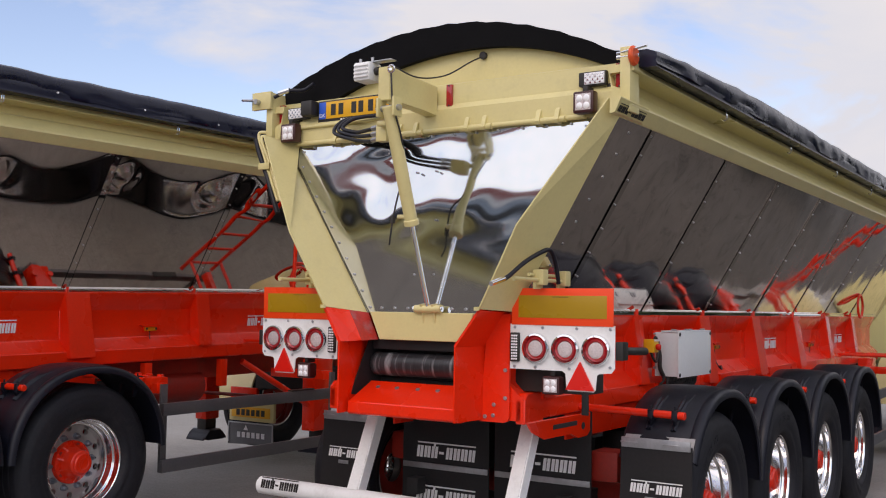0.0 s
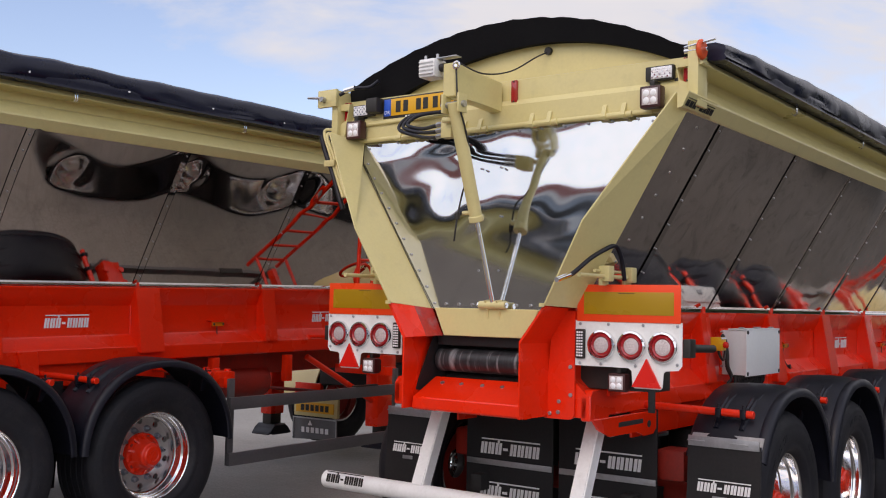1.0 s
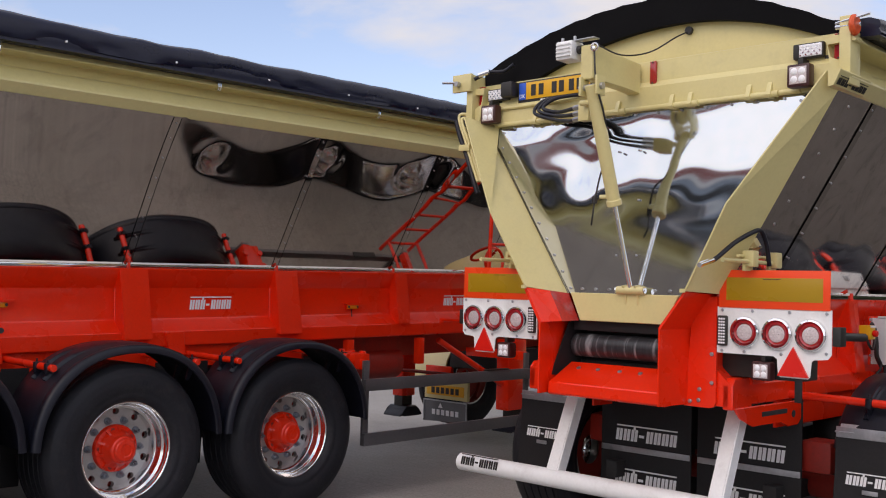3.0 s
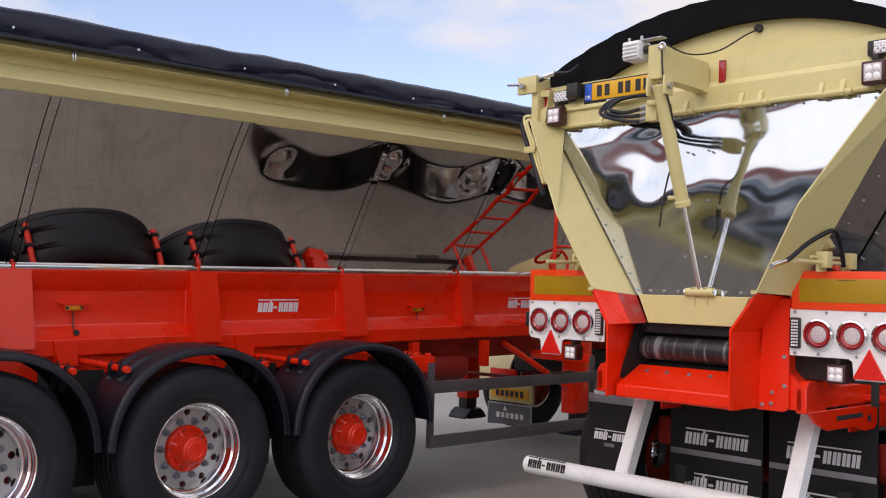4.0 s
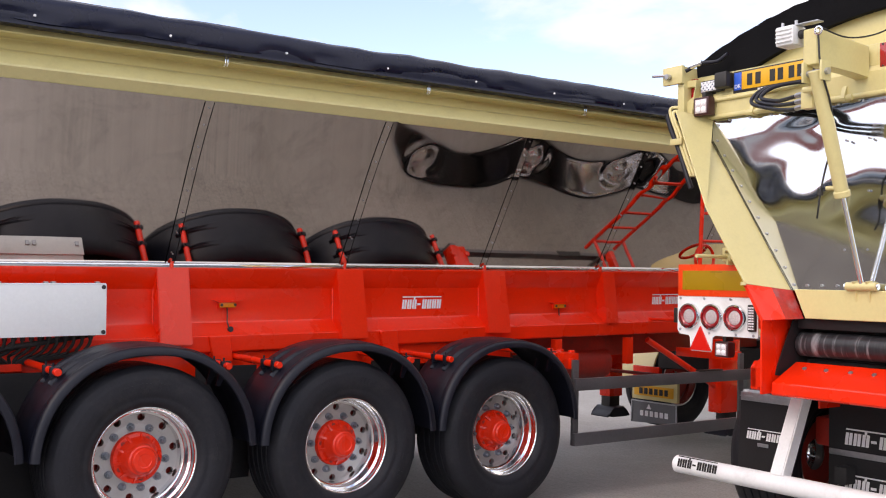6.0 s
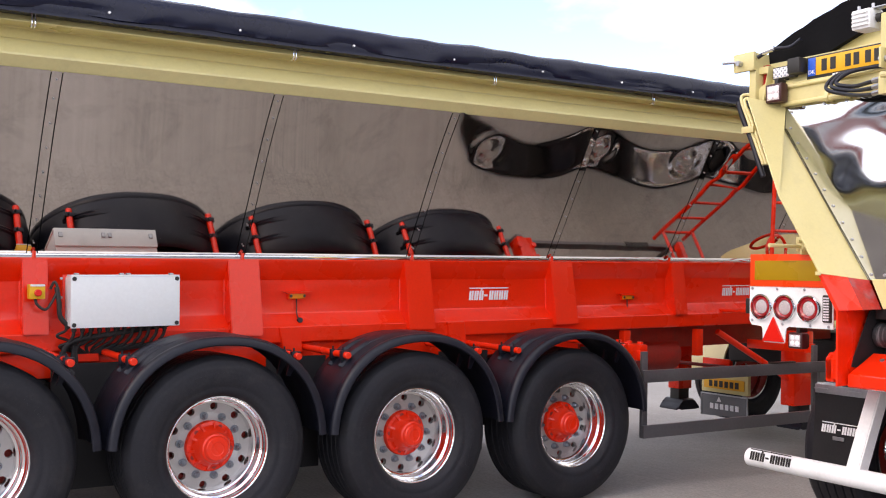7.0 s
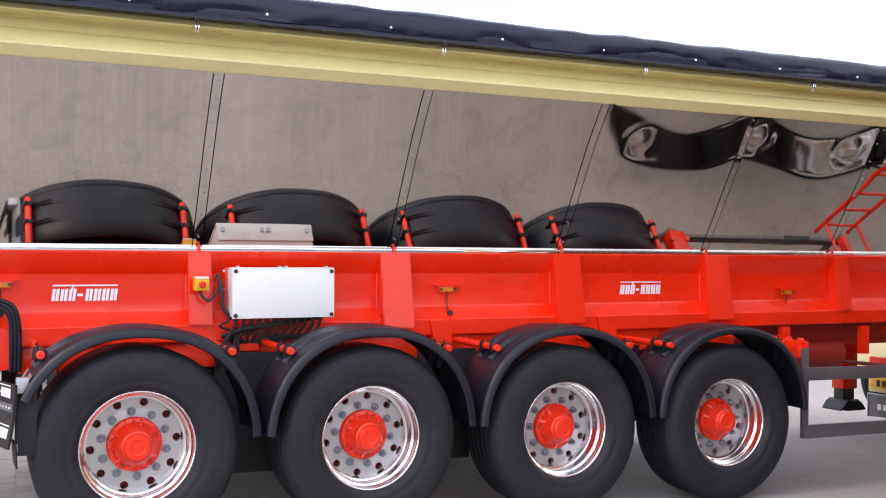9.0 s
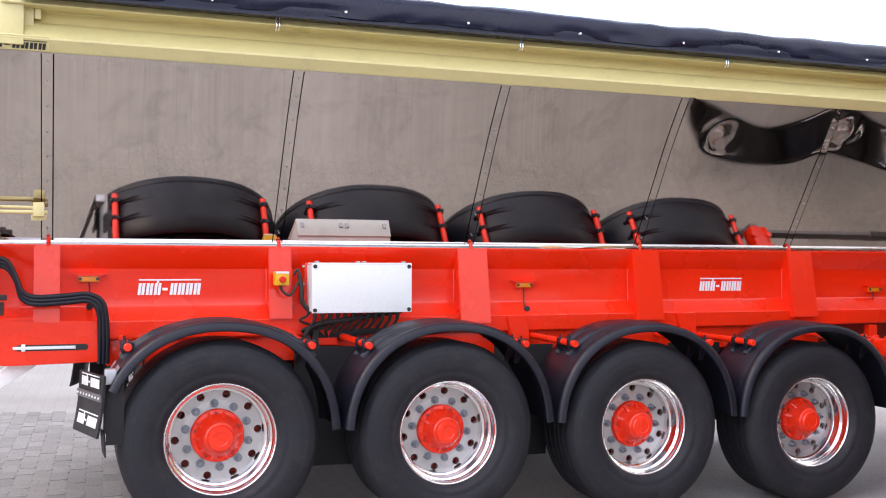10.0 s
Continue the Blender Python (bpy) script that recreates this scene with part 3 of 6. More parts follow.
# ---- trailers ----
RAIL_Z, RAIL_Y = 1.545, 0.575
PANEL_TOP_Z, PANEL_TOP_Y = 2.540, 1.145
SEAM_X = [0.250, 1.570, 2.842, 4.120, 5.397, 6.675, 7.950]
POSTS = [(0.279, 0.070), (1.609, 0.070), (2.882, 0.106), (4.195, 0.108), (5.522, 0.112), (6.800, 0.075), (8.060, 0.075)]
FRONT_X = 9.70


def blend(points, u):
    """Smooth curve through a few (u, value) points."""
    for k in range(len(points) - 1):
        (a, p), (b, q) = points[k], points[k + 1]
        if u <= b or k == len(points) - 2:
            (a0, p0), (b0, q0) = points[max(0, k - 1)], points[min(len(points) - 1, k + 2)]
            m0, m1 = (q - p0) / (b - a0) * (b - a), (q0 - p) / (b0 - a) * (b - a)
            t = (u - a) / (b - a)
            return p * (2 * t ** 3 - 3 * t * t + 1) + m0 * (t ** 3 - 2 * t * t + t) + q * (3 * t * t - 2 * t ** 3) + m1 * (t ** 3 - t * t)


SAG_FIRST = (((0.0, 0.93), (0.04, 0.86), (0.18, 0.70), (0.38, 0.615), (0.62, 0.60), (0.83, 0.625), (1.0, 0.70)),
             ((0.0, 1.05), (0.34, 0.89), (0.58, 0.83), (0.83, 0.91), (1.0, 1.02)))
SAG_NEXT = (((0.0, 0.70), (0.27, 0.65), (0.63, 0.585), (0.88, 0.63), (1.0, 0.68)),
            ((0.0, 1.04), (0.33, 0.89), (0.62, 0.875), (0.85, 0.95), (1.0, 1.02)))


def sprung(u, v, buckled, first):
    """How far a sheet is sprung outwards: bowed towards its top; a strained sheet keeps an unbowed band that sags between the seams."""
    h = 0.15 * max(0.0, v - 0.55) ** 2
    if not buckled:
        return h
    low, high = (blend(c, u) for c in (SAG_FIRST if first else SAG_NEXT))
    flat = 0.0
    steps = 40
    for k in range(steps):
        w = v * (k + 0.5) / steps
        inside = min(1.0, max(0.0, (w - low) / 0.08 + 0.5)) * min(1.0, max(0.0, (high - w) / 0.08 + 0.5))
        inside = inside * inside * (3 - 2 * inside)
        flat += inside * 0.098 * v / steps
    extra = 0.02 * max(0.0, v - 0.5) ** 2
    return h + extra - flat


# flat spots left in the strained band: place on the sheet, slope along and up the sheet
FLATS_FIRST = ((0.295, 0.765, -0.004, -0.024),)
FLATS_NEXT = ((0.82, 0.80, 0.035, -0.006), (0.05, 0.84, 0.024, 0.002))


def sheet_height(u, v, buckled, first):
    h = sprung(u, v, buckled, first)
    if buckled:
        for cu, cv, along, rise in FLATS_FIRST if first else FLATS_NEXT:
            dx, ds = (u - cu) * 1.216, (v - cv) * 1.13
            w = min(1.0, max(0.0, (0.195 - math.hypot(dx, ds * 1.25)) / 0.105))
            if w > 0:
                w = w * w * (3 - 2 * w)
                h += w * (sprung(cu, cv, True, first) + along * dx + rise * ds - h)
    return h


def make_panel(parent, x0, x1, s, seed, wave, dent):
    """One sheet of the hopper's polished side, leaning outwards, faintly dished and rippled."""
    bm = bmesh.new()
    buckled = dent > 0 and x0 > 3.9
    nx, nz = (72, 60) if buckled else (36, 26)
    out = Vector((0, -s * (PANEL_TOP_Z - RAIL_Z), -(PANEL_TOP_Y - RAIL_Y))).normalized()
    if s < 0:
        out = Vector((0, (PANEL_TOP_Z - RAIL_Z), -(PANEL_TOP_Y - RAIL_Y))).normalized()
    grid = []
    for i in range(nx + 1):
        row = []
        for j in range(nz + 1):
            u, v = i / nx, j / nz
            x = x0 + (x1 - x0) * u
            p = Vector((x, -s * (RAIL_Y + (PANEL_TOP_Y - RAIL_Y) * v), RAIL_Z + 0.02 + (PANEL_TOP_Z - RAIL_Z - 0.02) * v))
            fade = math.sin(math.pi * min(1, max(0, u))) ** (0.5 if wave > 0.005 else 1.2) * (math.sin(math.pi * v) ** 0.5 if 0 < v < 1 else 0)
            h = wave * fade * (0.4 + 1.2 * v if wave > 0.005 else 0.9 - 0.8 * v) * (noise.noise(Vector((x * 1.7, v * 1.6, seed * 7.1))) + 0.35 * noise.noise(Vector((x * 4.2, v * 4.0, seed * 3.3))))
            if dent > 0:
                h += sheet_height(u, v, buckled, x0 < 5.0)
            h += wave * (0.9 if wave > 0.005 else 0.12) * noise.noise(Vector((x * 2.3, seed, 5.0))) * max(0, v - 0.45) ** 1.5 * 3.0
            row.append(bm.verts.new(p + out * h))
        grid.append(row)
    for i in range(nx):
        for j in range(nz):
            bm.faces.new((grid[i][j], grid[i + 1][j], grid[i + 1][j + 1], grid[i][j + 1]))
    # folded back edges give the sheet its thickness
    rim = [grid[i][0] for i in range(nx)] + [grid[nx][j] for j in range(nz)] + [grid[i][nz] for i in range(nx, 0, -1)] + [grid[0][j] for j in range(nz, 0, -1)]
    back = [bm.verts.new(v.co - out * 0.004) for v in rim]
    for k in range(len(rim)):
        j = (k + 1) % len(rim)
        bm.faces.new((rim[j], rim[k], back[k], back[j]))
    return part("panel", bm, STEEL if wave < 0.005 else STEEL_MOTTLED, parent, "mirror-polished stainless hopper sheet", smooth=50)


def make_trailer_panels(parent, seed, wave, shift, dent):
    dy, dz = PANEL_TOP_Y - RAIL_Y, PANEL_TOP_Z - RAIL_Z
    for s in (1, -1):
        edges = [0.035 if shift else -0.03] + [x + shift + (d if shift else 0.0) for x, d in zip(SEAM_X, (0.13, 0.05, 0, 0, 0, 0, 0))] + [FRONT_X]
        for k in range(len(edges) - 1):
            x0 = edges[k] + (0.058 if k else 0.0)
            make_panel(parent, x0 + 0.003, edges[k + 1] - (0.014 if shift else 0.0045), s, seed + k + 10 * (s < 0), wave, dent if s > 0 else 0.0)
        for x in edges[1:-1]:
            bm = bmesh.new()
            y0, y1 = -s * (RAIL_Y + 0.004), -s * (PANEL_TOP_Y + 0.004)
            if dent > 0 and s > 0:
                strip_rows = []
                for v in [0.0] + [0.5 + 0.05 * q for q in range(11)]:
                    h = sheet_height(0.0, v, x > 4.5, False) + 0.003
                    y = -(RAIL_Y + dy * v) - h * 0.868
                    z = RAIL_Z + 0.02 + (dz - 0.02) * v - h * 0.497
                    strip_rows.append([bm.verts.new(p) for p in ((x + 0.001, y, z), (x + 0.054, y, z), (x + 0.054, y + 0.006, z), (x + 0.001, y + 0.006, z))])
                for a, b in zip(strip_rows, strip_rows[1:]):
                    for q in range(4):
                        bm.faces.new((a[q], a[(q + 1) % 4], b[(q + 1) % 4], b[q]))
                bm.faces.new(strip_rows[0][::-1])
                bm.faces.new(strip_rows[-1])
            else:
                add_plate(bm, [(x + 0.001, y0, RAIL_Z + 0.02), (x + 0.054, y0, RAIL_Z + 0.02), (x + 0.054, y1, PANEL_TOP_Z), (x + 0.001, y1, PANEL_TOP_Z)], 0.005)
            strip = part("cover_strip", bm, STEEL, parent, "riveted steel cover strip between two sheets")
            if s < 0:
                continue
            for v in (0.08, 0.21, 0.34, 0.47, 0.60, 0.73, 0.86, 0.96):
                h = sheet_height(0.0, v, x > 4.5, False) if dent > 0 else 0.0
                c = Vector((x + 0.029, -s * (RAIL_Y + dy * v + 0.008 + h * 0.868), RAIL_Z + dz * v - 0.003 - h * 0.497))
                rod("rivet", c + Vector((0, s * 0.006, 0.004)), c, 0.0055, ZINC, strip, n=8)


def make_valve_hose(t):
    hose("valve_hose", [(-0.44, -0.76, 1.700), (-0.36, -0.76, 1.722), (-0.20, -0.765, 1.80), (-0.02, -0.77, 1.862), (0.06, -0.77, 1.868), (0.12, -0.77, 1.80), (0.15, -0.77, 1.70)], 0.0115, PLASTIC, t, "black hose looping over the wing")
    rod("hose_nozzle", (-0.52, -0.76, 1.683), (-0.40, -0.76, 1.710), 0.012, CHROME, t, "chrome hose coupling")


def make_mud_flaps(t, turn, low, mid):
    """Rubber flaps behind the first wheels; mid: a riveted strip across the flap with a second mark above it."""
    for s in (1, -1):
        bm = bmesh.new()
        y0, y1 = sorted((-s * 0.94, -s * 1.335))
        nz = 8
        rows = []
        for k in range(nz + 1):
            z = low + (0.86 - low) * k / nz
            curl = -0.035 * (1 - k / nz) ** 2
            rows.append([bm.verts.new((0.535 + curl + d, y, z)) for d, y in ((0.0, y0), (0.0, (y0 + y1) / 2), (0.0, y1), (0.012, y1), (0.012, (y0 + y1) / 2), (0.012, y0))])
        for p, q in zip(rows, rows[1:]):
            for k in range(6):
                bm.faces.new((p[k], p[(k + 1) % 6], q[(k + 1) % 6], q[k]))
        bm.faces.new(rows[0]), bm.faces.new(rows[-1][::-1])
        flap = part("mud_flap", bm, FLAP, t, "black rubber mud flap with white plain bars")
        if mid:
            box("flap_bar", (0.520, 0.530, y0 + 0.005, y1 - 0.005, 0.725, 0.765), GREY_BAR, flap, "riveted steel bar across the flap")
            for k in range(8):
                rod("rivet", (0.521, y0 + 0.03 + 0.048 * k, 0.745), (0.516, y0 + 0.03 + 0.048 * k, 0.745), 0.006, INK_WHITE, flap, n=8)
            logo(flap, (0.5300, y1 - 0.06, 0.790), (0, -1, 0), (0, 0, 1), 0.29, GREY_BOX, "dull maker's mark as plain bars")
            logo(flap, (0.5080, y1 - 0.05, 0.590), (0, -1, 0), (0.18, 0, 1), 0.31, INK_WHITE, "white maker's mark as plain bars")
        else:
            box("clamp_strip", (0.526, 0.534, y0 + 0.005, y1 - 0.005, 0.838, 0.892), ZINC, flap, "galvanised clamp strip", bev=0.003)
            for yy in (y0 + 0.06, y1 - 0.10):
                box("slot_bolt", (0.520, 0.527, yy, yy + 0.10, 0.862, 0.870), ZINC, flap)
            logo(flap, (0.5172, y1 - 0.06, 0.606), (0, -1, 0), (0.08, 0, 1), 0.29, INK_WHITE, "white maker's mark as plain bars")
            box("flap_tag", (0.510, 0.519, y0 + 0.17, y0 + 0.25, 0.565, 0.588), ZINC, flap)
        pivot = pose(0.54, -s * 1.30, 0)
        flap.matrix_basis = pivot @ pose(0.015, 0, 0, 0, 0, s * turn) @ pivot.inverted()
        if s < 0 and not mid:
            flap.matrix_basis = pose(0.015, -0.20, 0)
        if mid:
            tag = prism("flap_tongue", [(-s * 1.24, 0.58), (-s * 1.30, 0.57), (-s * 1.315, 0.44), (-s * 1.27, 0.47)], "x", 0.55, 0.558, FLAP, flap, "torn tongue of the flap")
            box("tongue_bar", (0.558, 0.561, min(-s * 1.255, -s * 1.30), max(-s * 1.255, -s * 1.30), 0.52, 0.56), INK_WHITE, tag, bev=0)
            box("flap_backing", (0.562, 0.665, min(-s * 1.278, -s * 1.290), max(-s * 1.278, -s * 1.290), 0.50, 0.87), FLAP, t, "black rubber sheet closing the wheel house", bev=0.003)
            bm = bmesh.new()
            add_box(bm, 0.565, 0.625, min(-s * 1.27, -s * 1.325), max(-s * 1.27, -s * 1.325), 0.815, 0.895, 0.01)
            part("flap_bracket", bm, ZINC, t, "crumpled galvanised flap bracket")


def make_far_extras(t):
    """Parts that only the far trailer shows: hoses, outriggers, and the bumper carrier swung home against one."""
    # hydraulic hoses along the rear of the right side
    for k in range(3):
        o = 0.020 * k
        hose("hydraulic_hose", [(-0.05, -0.655 - o * 0.2, 1.415 + o), (0.06, -0.665 - o * 0.2, 1.412 + o), (0.118, -0.68, 1.34 + o * 0.5), (0.150, -0.70, 1.24 + o), (0.22, -0.722, 1.205 + o),
                                (0.38, -0.705, 1.212 + o), (0.50, -0.690, 1.218 + o), (0.555 + o * 0.7, -0.685, 1.16 + o), (0.565 + o, -0.675, 1.02), (0.565 + o, -0.65, 0.86)], 0.0140, PLASTIC, t, "black hydraulic hose")
    for x, z in ((1.615, 0.792), (1.640, 0.765), (1.628, 0.705)):
        rod("air_fitting", (x, -1.00, z), (x + 0.012, -1.035, z - 0.014), 0.011, CHROME, t, "bright air line fitting", n=8, bev=0.002)
    # slotted rear outrigger beams
    for s in (1, -1):
        y0, y1 = sorted((-s * 0.50, -s * 0.63))
        bm = bmesh.new()
        add_box(bm, 0.03, 0.60, y0, y1, 0.865, 1.02, 0.008)
        ob = part("outrigger", bm, RED, t, "red slotted outrigger beam")
    bm = bmesh.new()
    add_prism(bm, [(-0.05, 0.868), (0.10, 0.860), (0.535, 0.868), (0.590, 0.885), (0.590, 1.060), (0.560, 1.105), (-0.05, 1.115)], "y", -0.658, -0.642, 0.004)
    pl = part("bumper_carrier", bm, RED, t, "red bumper carrier plate with a slot")
    # slot drawn as a dark strip on the plate, its shade painted
    bm = bmesh.new()
    x0, x1, zc, r = 0.135, 0.485, 0.958, 0.017
    pts = [(x0 - r * math.sin(a), zc + r * math.cos(a)) for a in [math.pi * k / 8 for k in range(9)]] + [(x1 + r * math.sin(a), zc - r * math.cos(a)) for a in [math.pi * k / 8 for k in range(9)]]
    add_prism(bm, pts, "y", -0.660, -0.6585)
    part("slot", bm, DARK, pl, "dark strip as the shade in a slot")
    lv = box("slot_lever", (0.105, 0.435, -0.668, -0.6605, 0.950, 0.967), GREY_BOX, pl, "pale slotted lever", bev=0.002)
    box("lever_stop", (0.150, 0.170, -0.672, -0.6605, 0.940, 0.980), GREY_BOX, pl, bev=0.002)
    for x, z in ((0.30, 1.04), (0.02, 1.035), (0.555, 0.90)):
        rod("plate_bolt", (x, -0.657, z), (x, -0.664, z), 0.009, RED, pl, n=8)


def make_near_extras(t):
    """Small parts that only the near trailer shows."""
    for s in (1, -1):
        for v in (0.12, 0.24, 0.36, 0.48, 0.60, 0.72, 0.84, 0.95):
            yv, zv = 0.60 + 0.61 * v, 1.57 + 0.925 * v
            rod("edge_bolt", (0.11, -s * (yv - 0.010), zv + 0.006), (0.11, -s * (yv - 0.003), zv + 0.002), 0.0065, ZINC, t, n=8)
        rod("arm_tube", (0.07, -s * 1.172, 1.37), (0.335, -s * 1.172, 1.362), 0.020, INK, t, "black tubular arm behind the lamp board")
    box("board_strap", (0.004, 0.016, -1.012, -0.976, 1.05, 1.175), FLAP, t, "short black rubber strap under the lamp plate")
    bm = bmesh.new()
    add_prism(bm, [(0.04, 0.985), (0.80, 0.985), (0.80, 0.88), (0.76, 0.852), (0.64, 0.850), (0.55, 0.885), (0.24, 0.880), (0.10, 0.93)], "y", -0.655, -0.640, 0.004)
    sp = part("slotted_plate", bm, RED, t, "red slotted bumper bracket plate")
    # openings drawn as dark pieces on the plate, shade in their colour
    box("slot", (0.33, 0.62, -0.658, -0.6545, 0.925, 0.950), DARK, sp, bev=0.001)
    rod("slot", (0.70, -0.654, 0.915), (0.70, -0.658, 0.915), 0.020, DARK, sp)
    box("battery_box", (0.12, 0.30, -0.96, -0.46, 1.14, 1.27), INK, t, "black box behind the lamp plate")


def arch(y):
    """Height of the arched cover across the trailer; it stands a little higher towards the right."""
    return 3.158 - (0.195 if y > -0.02 else 0.25) * (y + 0.02) ** 2


def make_trailer():
    """A V-bodied asphalt trailer on four axles. Base at the ground under the rear lamp boards; x runs forward, -y is its right."""
    t = new("asphalt_trailer")

    # hopper shell behind the polished sheets
    sec = [(-PANEL_TOP_Y + 0.03, PANEL_TOP_Z), (-1.075, 2.66), (-1.075, 2.74), (1.075, 2.74), (1.075, 2.66), (PANEL_TOP_Y - 0.03, PANEL_TOP_Z), (RAIL_Y - 0.035, RAIL_Z + 0.01), (-RAIL_Y + 0.035, RAIL_Z + 0.01)]
    # near-black, so gaps between the sheets read as shade
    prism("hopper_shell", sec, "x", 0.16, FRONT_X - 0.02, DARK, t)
    # upper side girders with gutter
    girder = [(-1.080, 2.792), (-1.202, 2.792), (-1.224, 2.760), (-1.220, 2.755), (-1.094, 2.752), (-1.090, 2.746),
              (-1.104, 2.690), (-1.142, 2.672), (-1.150, 2.664), (-1.206, 2.594), (-1.207, 2.584), (-1.162, 2.525), (-1.156, 2.521), (-1.12, 2.540)]
    for s in (1, -1):
        bm = bmesh.new()
        pts = [(y * s, z) for y, z in girder]
        add_prism(bm, pts, "x", 0.06, FRONT_X)
        if s > 0:
            add_prism(bm, [(-1.150, 2.604), (-1.207, 2.602), (-1.210, 2.596), (-1.176, 2.528), (-1.150, 2.523)], "x", -0.073, 0.285)
        g = part("side_girder", bm, CREAM, t, "cream pressed-steel top girder with gutter", smooth=12)
        x = 0.16
        if s > 0:
            logo(g, (-0.055, -1.1815, 2.5350), (1, 0, 0), (0, -0.447, 0.894), 0.33, INK, "black maker's mark as plain bars", scale=0.098)
        for k in range(6):
            for d in (0.0, 0.016):
                bm = bmesh.new()
                xx = 1.458 + 1.478 * k + d
                add_tube(bm, [(xx, -1.226 * s, 2.815), (xx, -1.230 * s, 2.775), (xx, -1.229 * s, 2.742), (xx - 0.004, -1.214 * s, 2.730), (xx - 0.006, -1.202 * s, 2.741)], 0.0042, 6, 3)
                part("tarp_hook", bm, CHROME, g)
    # bottom rail: bright strip under the sheets
    for s in (1, -1):
        bm = bmesh.new()
        y = -s * RAIL_Y
        add_box(bm, 0.02, FRONT_X, y - 0.018, y + 0.018, RAIL_Z - 0.006, RAIL_Z + 0.018, 0.003)
        part("rail_strip", bm, CHROME, t, "bright steel rail under the hopper sheets")
        # red side beam: top strip, recessed web, shelf, lower flange
        beam = [(0.45, RAIL_Z - 0.006), (0.600, RAIL_Z - 0.006), (0.600, RAIL_Z - 0.018), (0.548, 1.412), (0.540, 1.402), (0.540, 1.188), (0.546, 1.178),
                (0.622, 1.108), (0.640, 1.098), (0.640, 1.000), (0.630, 0.990), (0.45, 0.990)]
        bm = bmesh.new()
        add_prism(bm, [(-s * a, b) for a, b in beam], "x", 0.03, FRONT_X - 0.3, 0.0025)
        side = part("side_beam", bm, RED, t, "glossy red pressed side beam", smooth=20)
        for cxp, half in POSTS:
            bm = bmesh.new()
            o0, o1, foot = (0.606, 0.690, 1.050) if half > 0.09 else (0.606, 0.664, 1.097)
            vs = [bm.verts.new(p) for p in ((cxp - half, -s * 0.5, RAIL_Z - 0.008), (cxp + half, -s * 0.5, RAIL_Z - 0.008), (cxp + half, -s * o0, RAIL_Z - 0.008), (cxp - half, -s * o0, RAIL_Z - 0.008),
                                            (cxp - half, -s * 0.5, foot), (cxp + half, -s * 0.5, foot), (cxp + half, -s * o1, foot), (cxp - half, -s * o1, foot))]
            for q in ((0, 1, 2, 3), (4, 7, 6, 5), (0, 4, 5, 1), (1, 5, 6, 2), (2, 6, 7, 3), (3, 7, 4, 0)):
                bm.faces.new([vs[i] for i in q])
            bmesh.ops.bevel(bm, geom=list(bm.edges), offset=0.005, segments=2, affect="EDGES")
            post = part("side_post", bm, RED, side, "red post on the side beam")
            for d in (-1, 1):
                bead = rod("weld_bead", (cxp + d * half, -s * 0.545, 1.402), (cxp + d * half, -s * 0.548, 1.182), 0.006, RED, post, n=6)
        for x in SEAM_X:
            rod("rail_bolt", (x + 0.035, -s * 0.60, RAIL_Z - 0.012), (x + 0.035, -s * 0.60, RAIL_Z + 0.034), 0.011, RED, side, n=8)
        # lower chassis web
        box("lower_web", (0.60, 5.70, min(-s * 0.585, -s * 0.60), max(-s * 0.585, -s * 0.60), 0.84, 0.995), RED, t, "red lower web of the chassis")
        box("chassis_rail", (0.85, FRONT_X - 0.6, min(-s * 0.40, -s * 0.44), max(-s * 0.40, -s * 0.44), 0.80, 1.09), RED_SHADED, t)
        for x in WHEEL_X[:-1]:
            bm = bmesh.new()
            xc = x + 0.72
            add_prism(bm, [(xc - 0.080, 1.098), (xc + 0.070, 1.098), (xc + 0.090, 0.93), (xc - 0.045, 0.93)], "y", min(-s * 0.60, -s * 0.662), max(-s * 0.60, -s * 0.662), 0.005)
            part("hanger", bm, RED, t, "red suspension hanger")
        # amber side markers with their lead
        for x, zm in ((0.505, 1.343), (3.278, 1.296), (6.268, 1.248)):
            yy = -s * 0.555
            bm = bmesh.new()
            add_box(bm, x - 0.058, x + 0.058, min(yy, yy - s * 0.022), max(yy, yy - s * 0.022), zm - 0.018, zm + 0.016, 0.006)
            lamp = part("marker_lamp", bm, AMBER, side, "amber side marker lamp on a red bracket")
            bm = bmesh.new()
            add_prism(bm, [(x - 0.105, zm + 0.030), (x + 0.105, zm + 0.030), (x + 0.066, zm + 0.016), (x - 0.066, zm + 0.016)], "y", min(yy + s * 0.02, yy - s * 0.03), max(yy + s * 0.02, yy - s * 0.03))
            add_prism(bm, [(x - 0.066, zm + 0.018), (x - 0.062, zm - 0.026), (x + 0.062, zm - 0.026), (x + 0.066, zm + 0.018)], "y", min(yy + s * 0.018, yy + s * 0.002), max(yy + s * 0.018, yy + s * 0.002))
            part("marker_bracket", bm, RED, lamp)
            hose("marker_lead", [(x, yy, zm - 0.018), (x + 0.004, yy + s * 0.002, zm - 0.06), (x - 0.002, yy - s * 0.012, zm - 0.115), (x + 0.004, yy - s * 0.036, zm - 0.158)], 0.004, INK, lamp)
            rod("grommet", (x + 0.004, yy - s * 0.030, zm - 0.164), (x + 0.004, yy - s * 0.056, zm - 0.158), 0.018, PLASTIC, lamp)
            for d in (-0.048, 0.048):
                rod("lamp_screw", (x + d, yy - s * 0.018, zm), (x + d, yy - s * 0.025, zm), 0.010, INK, lamp, n=8)
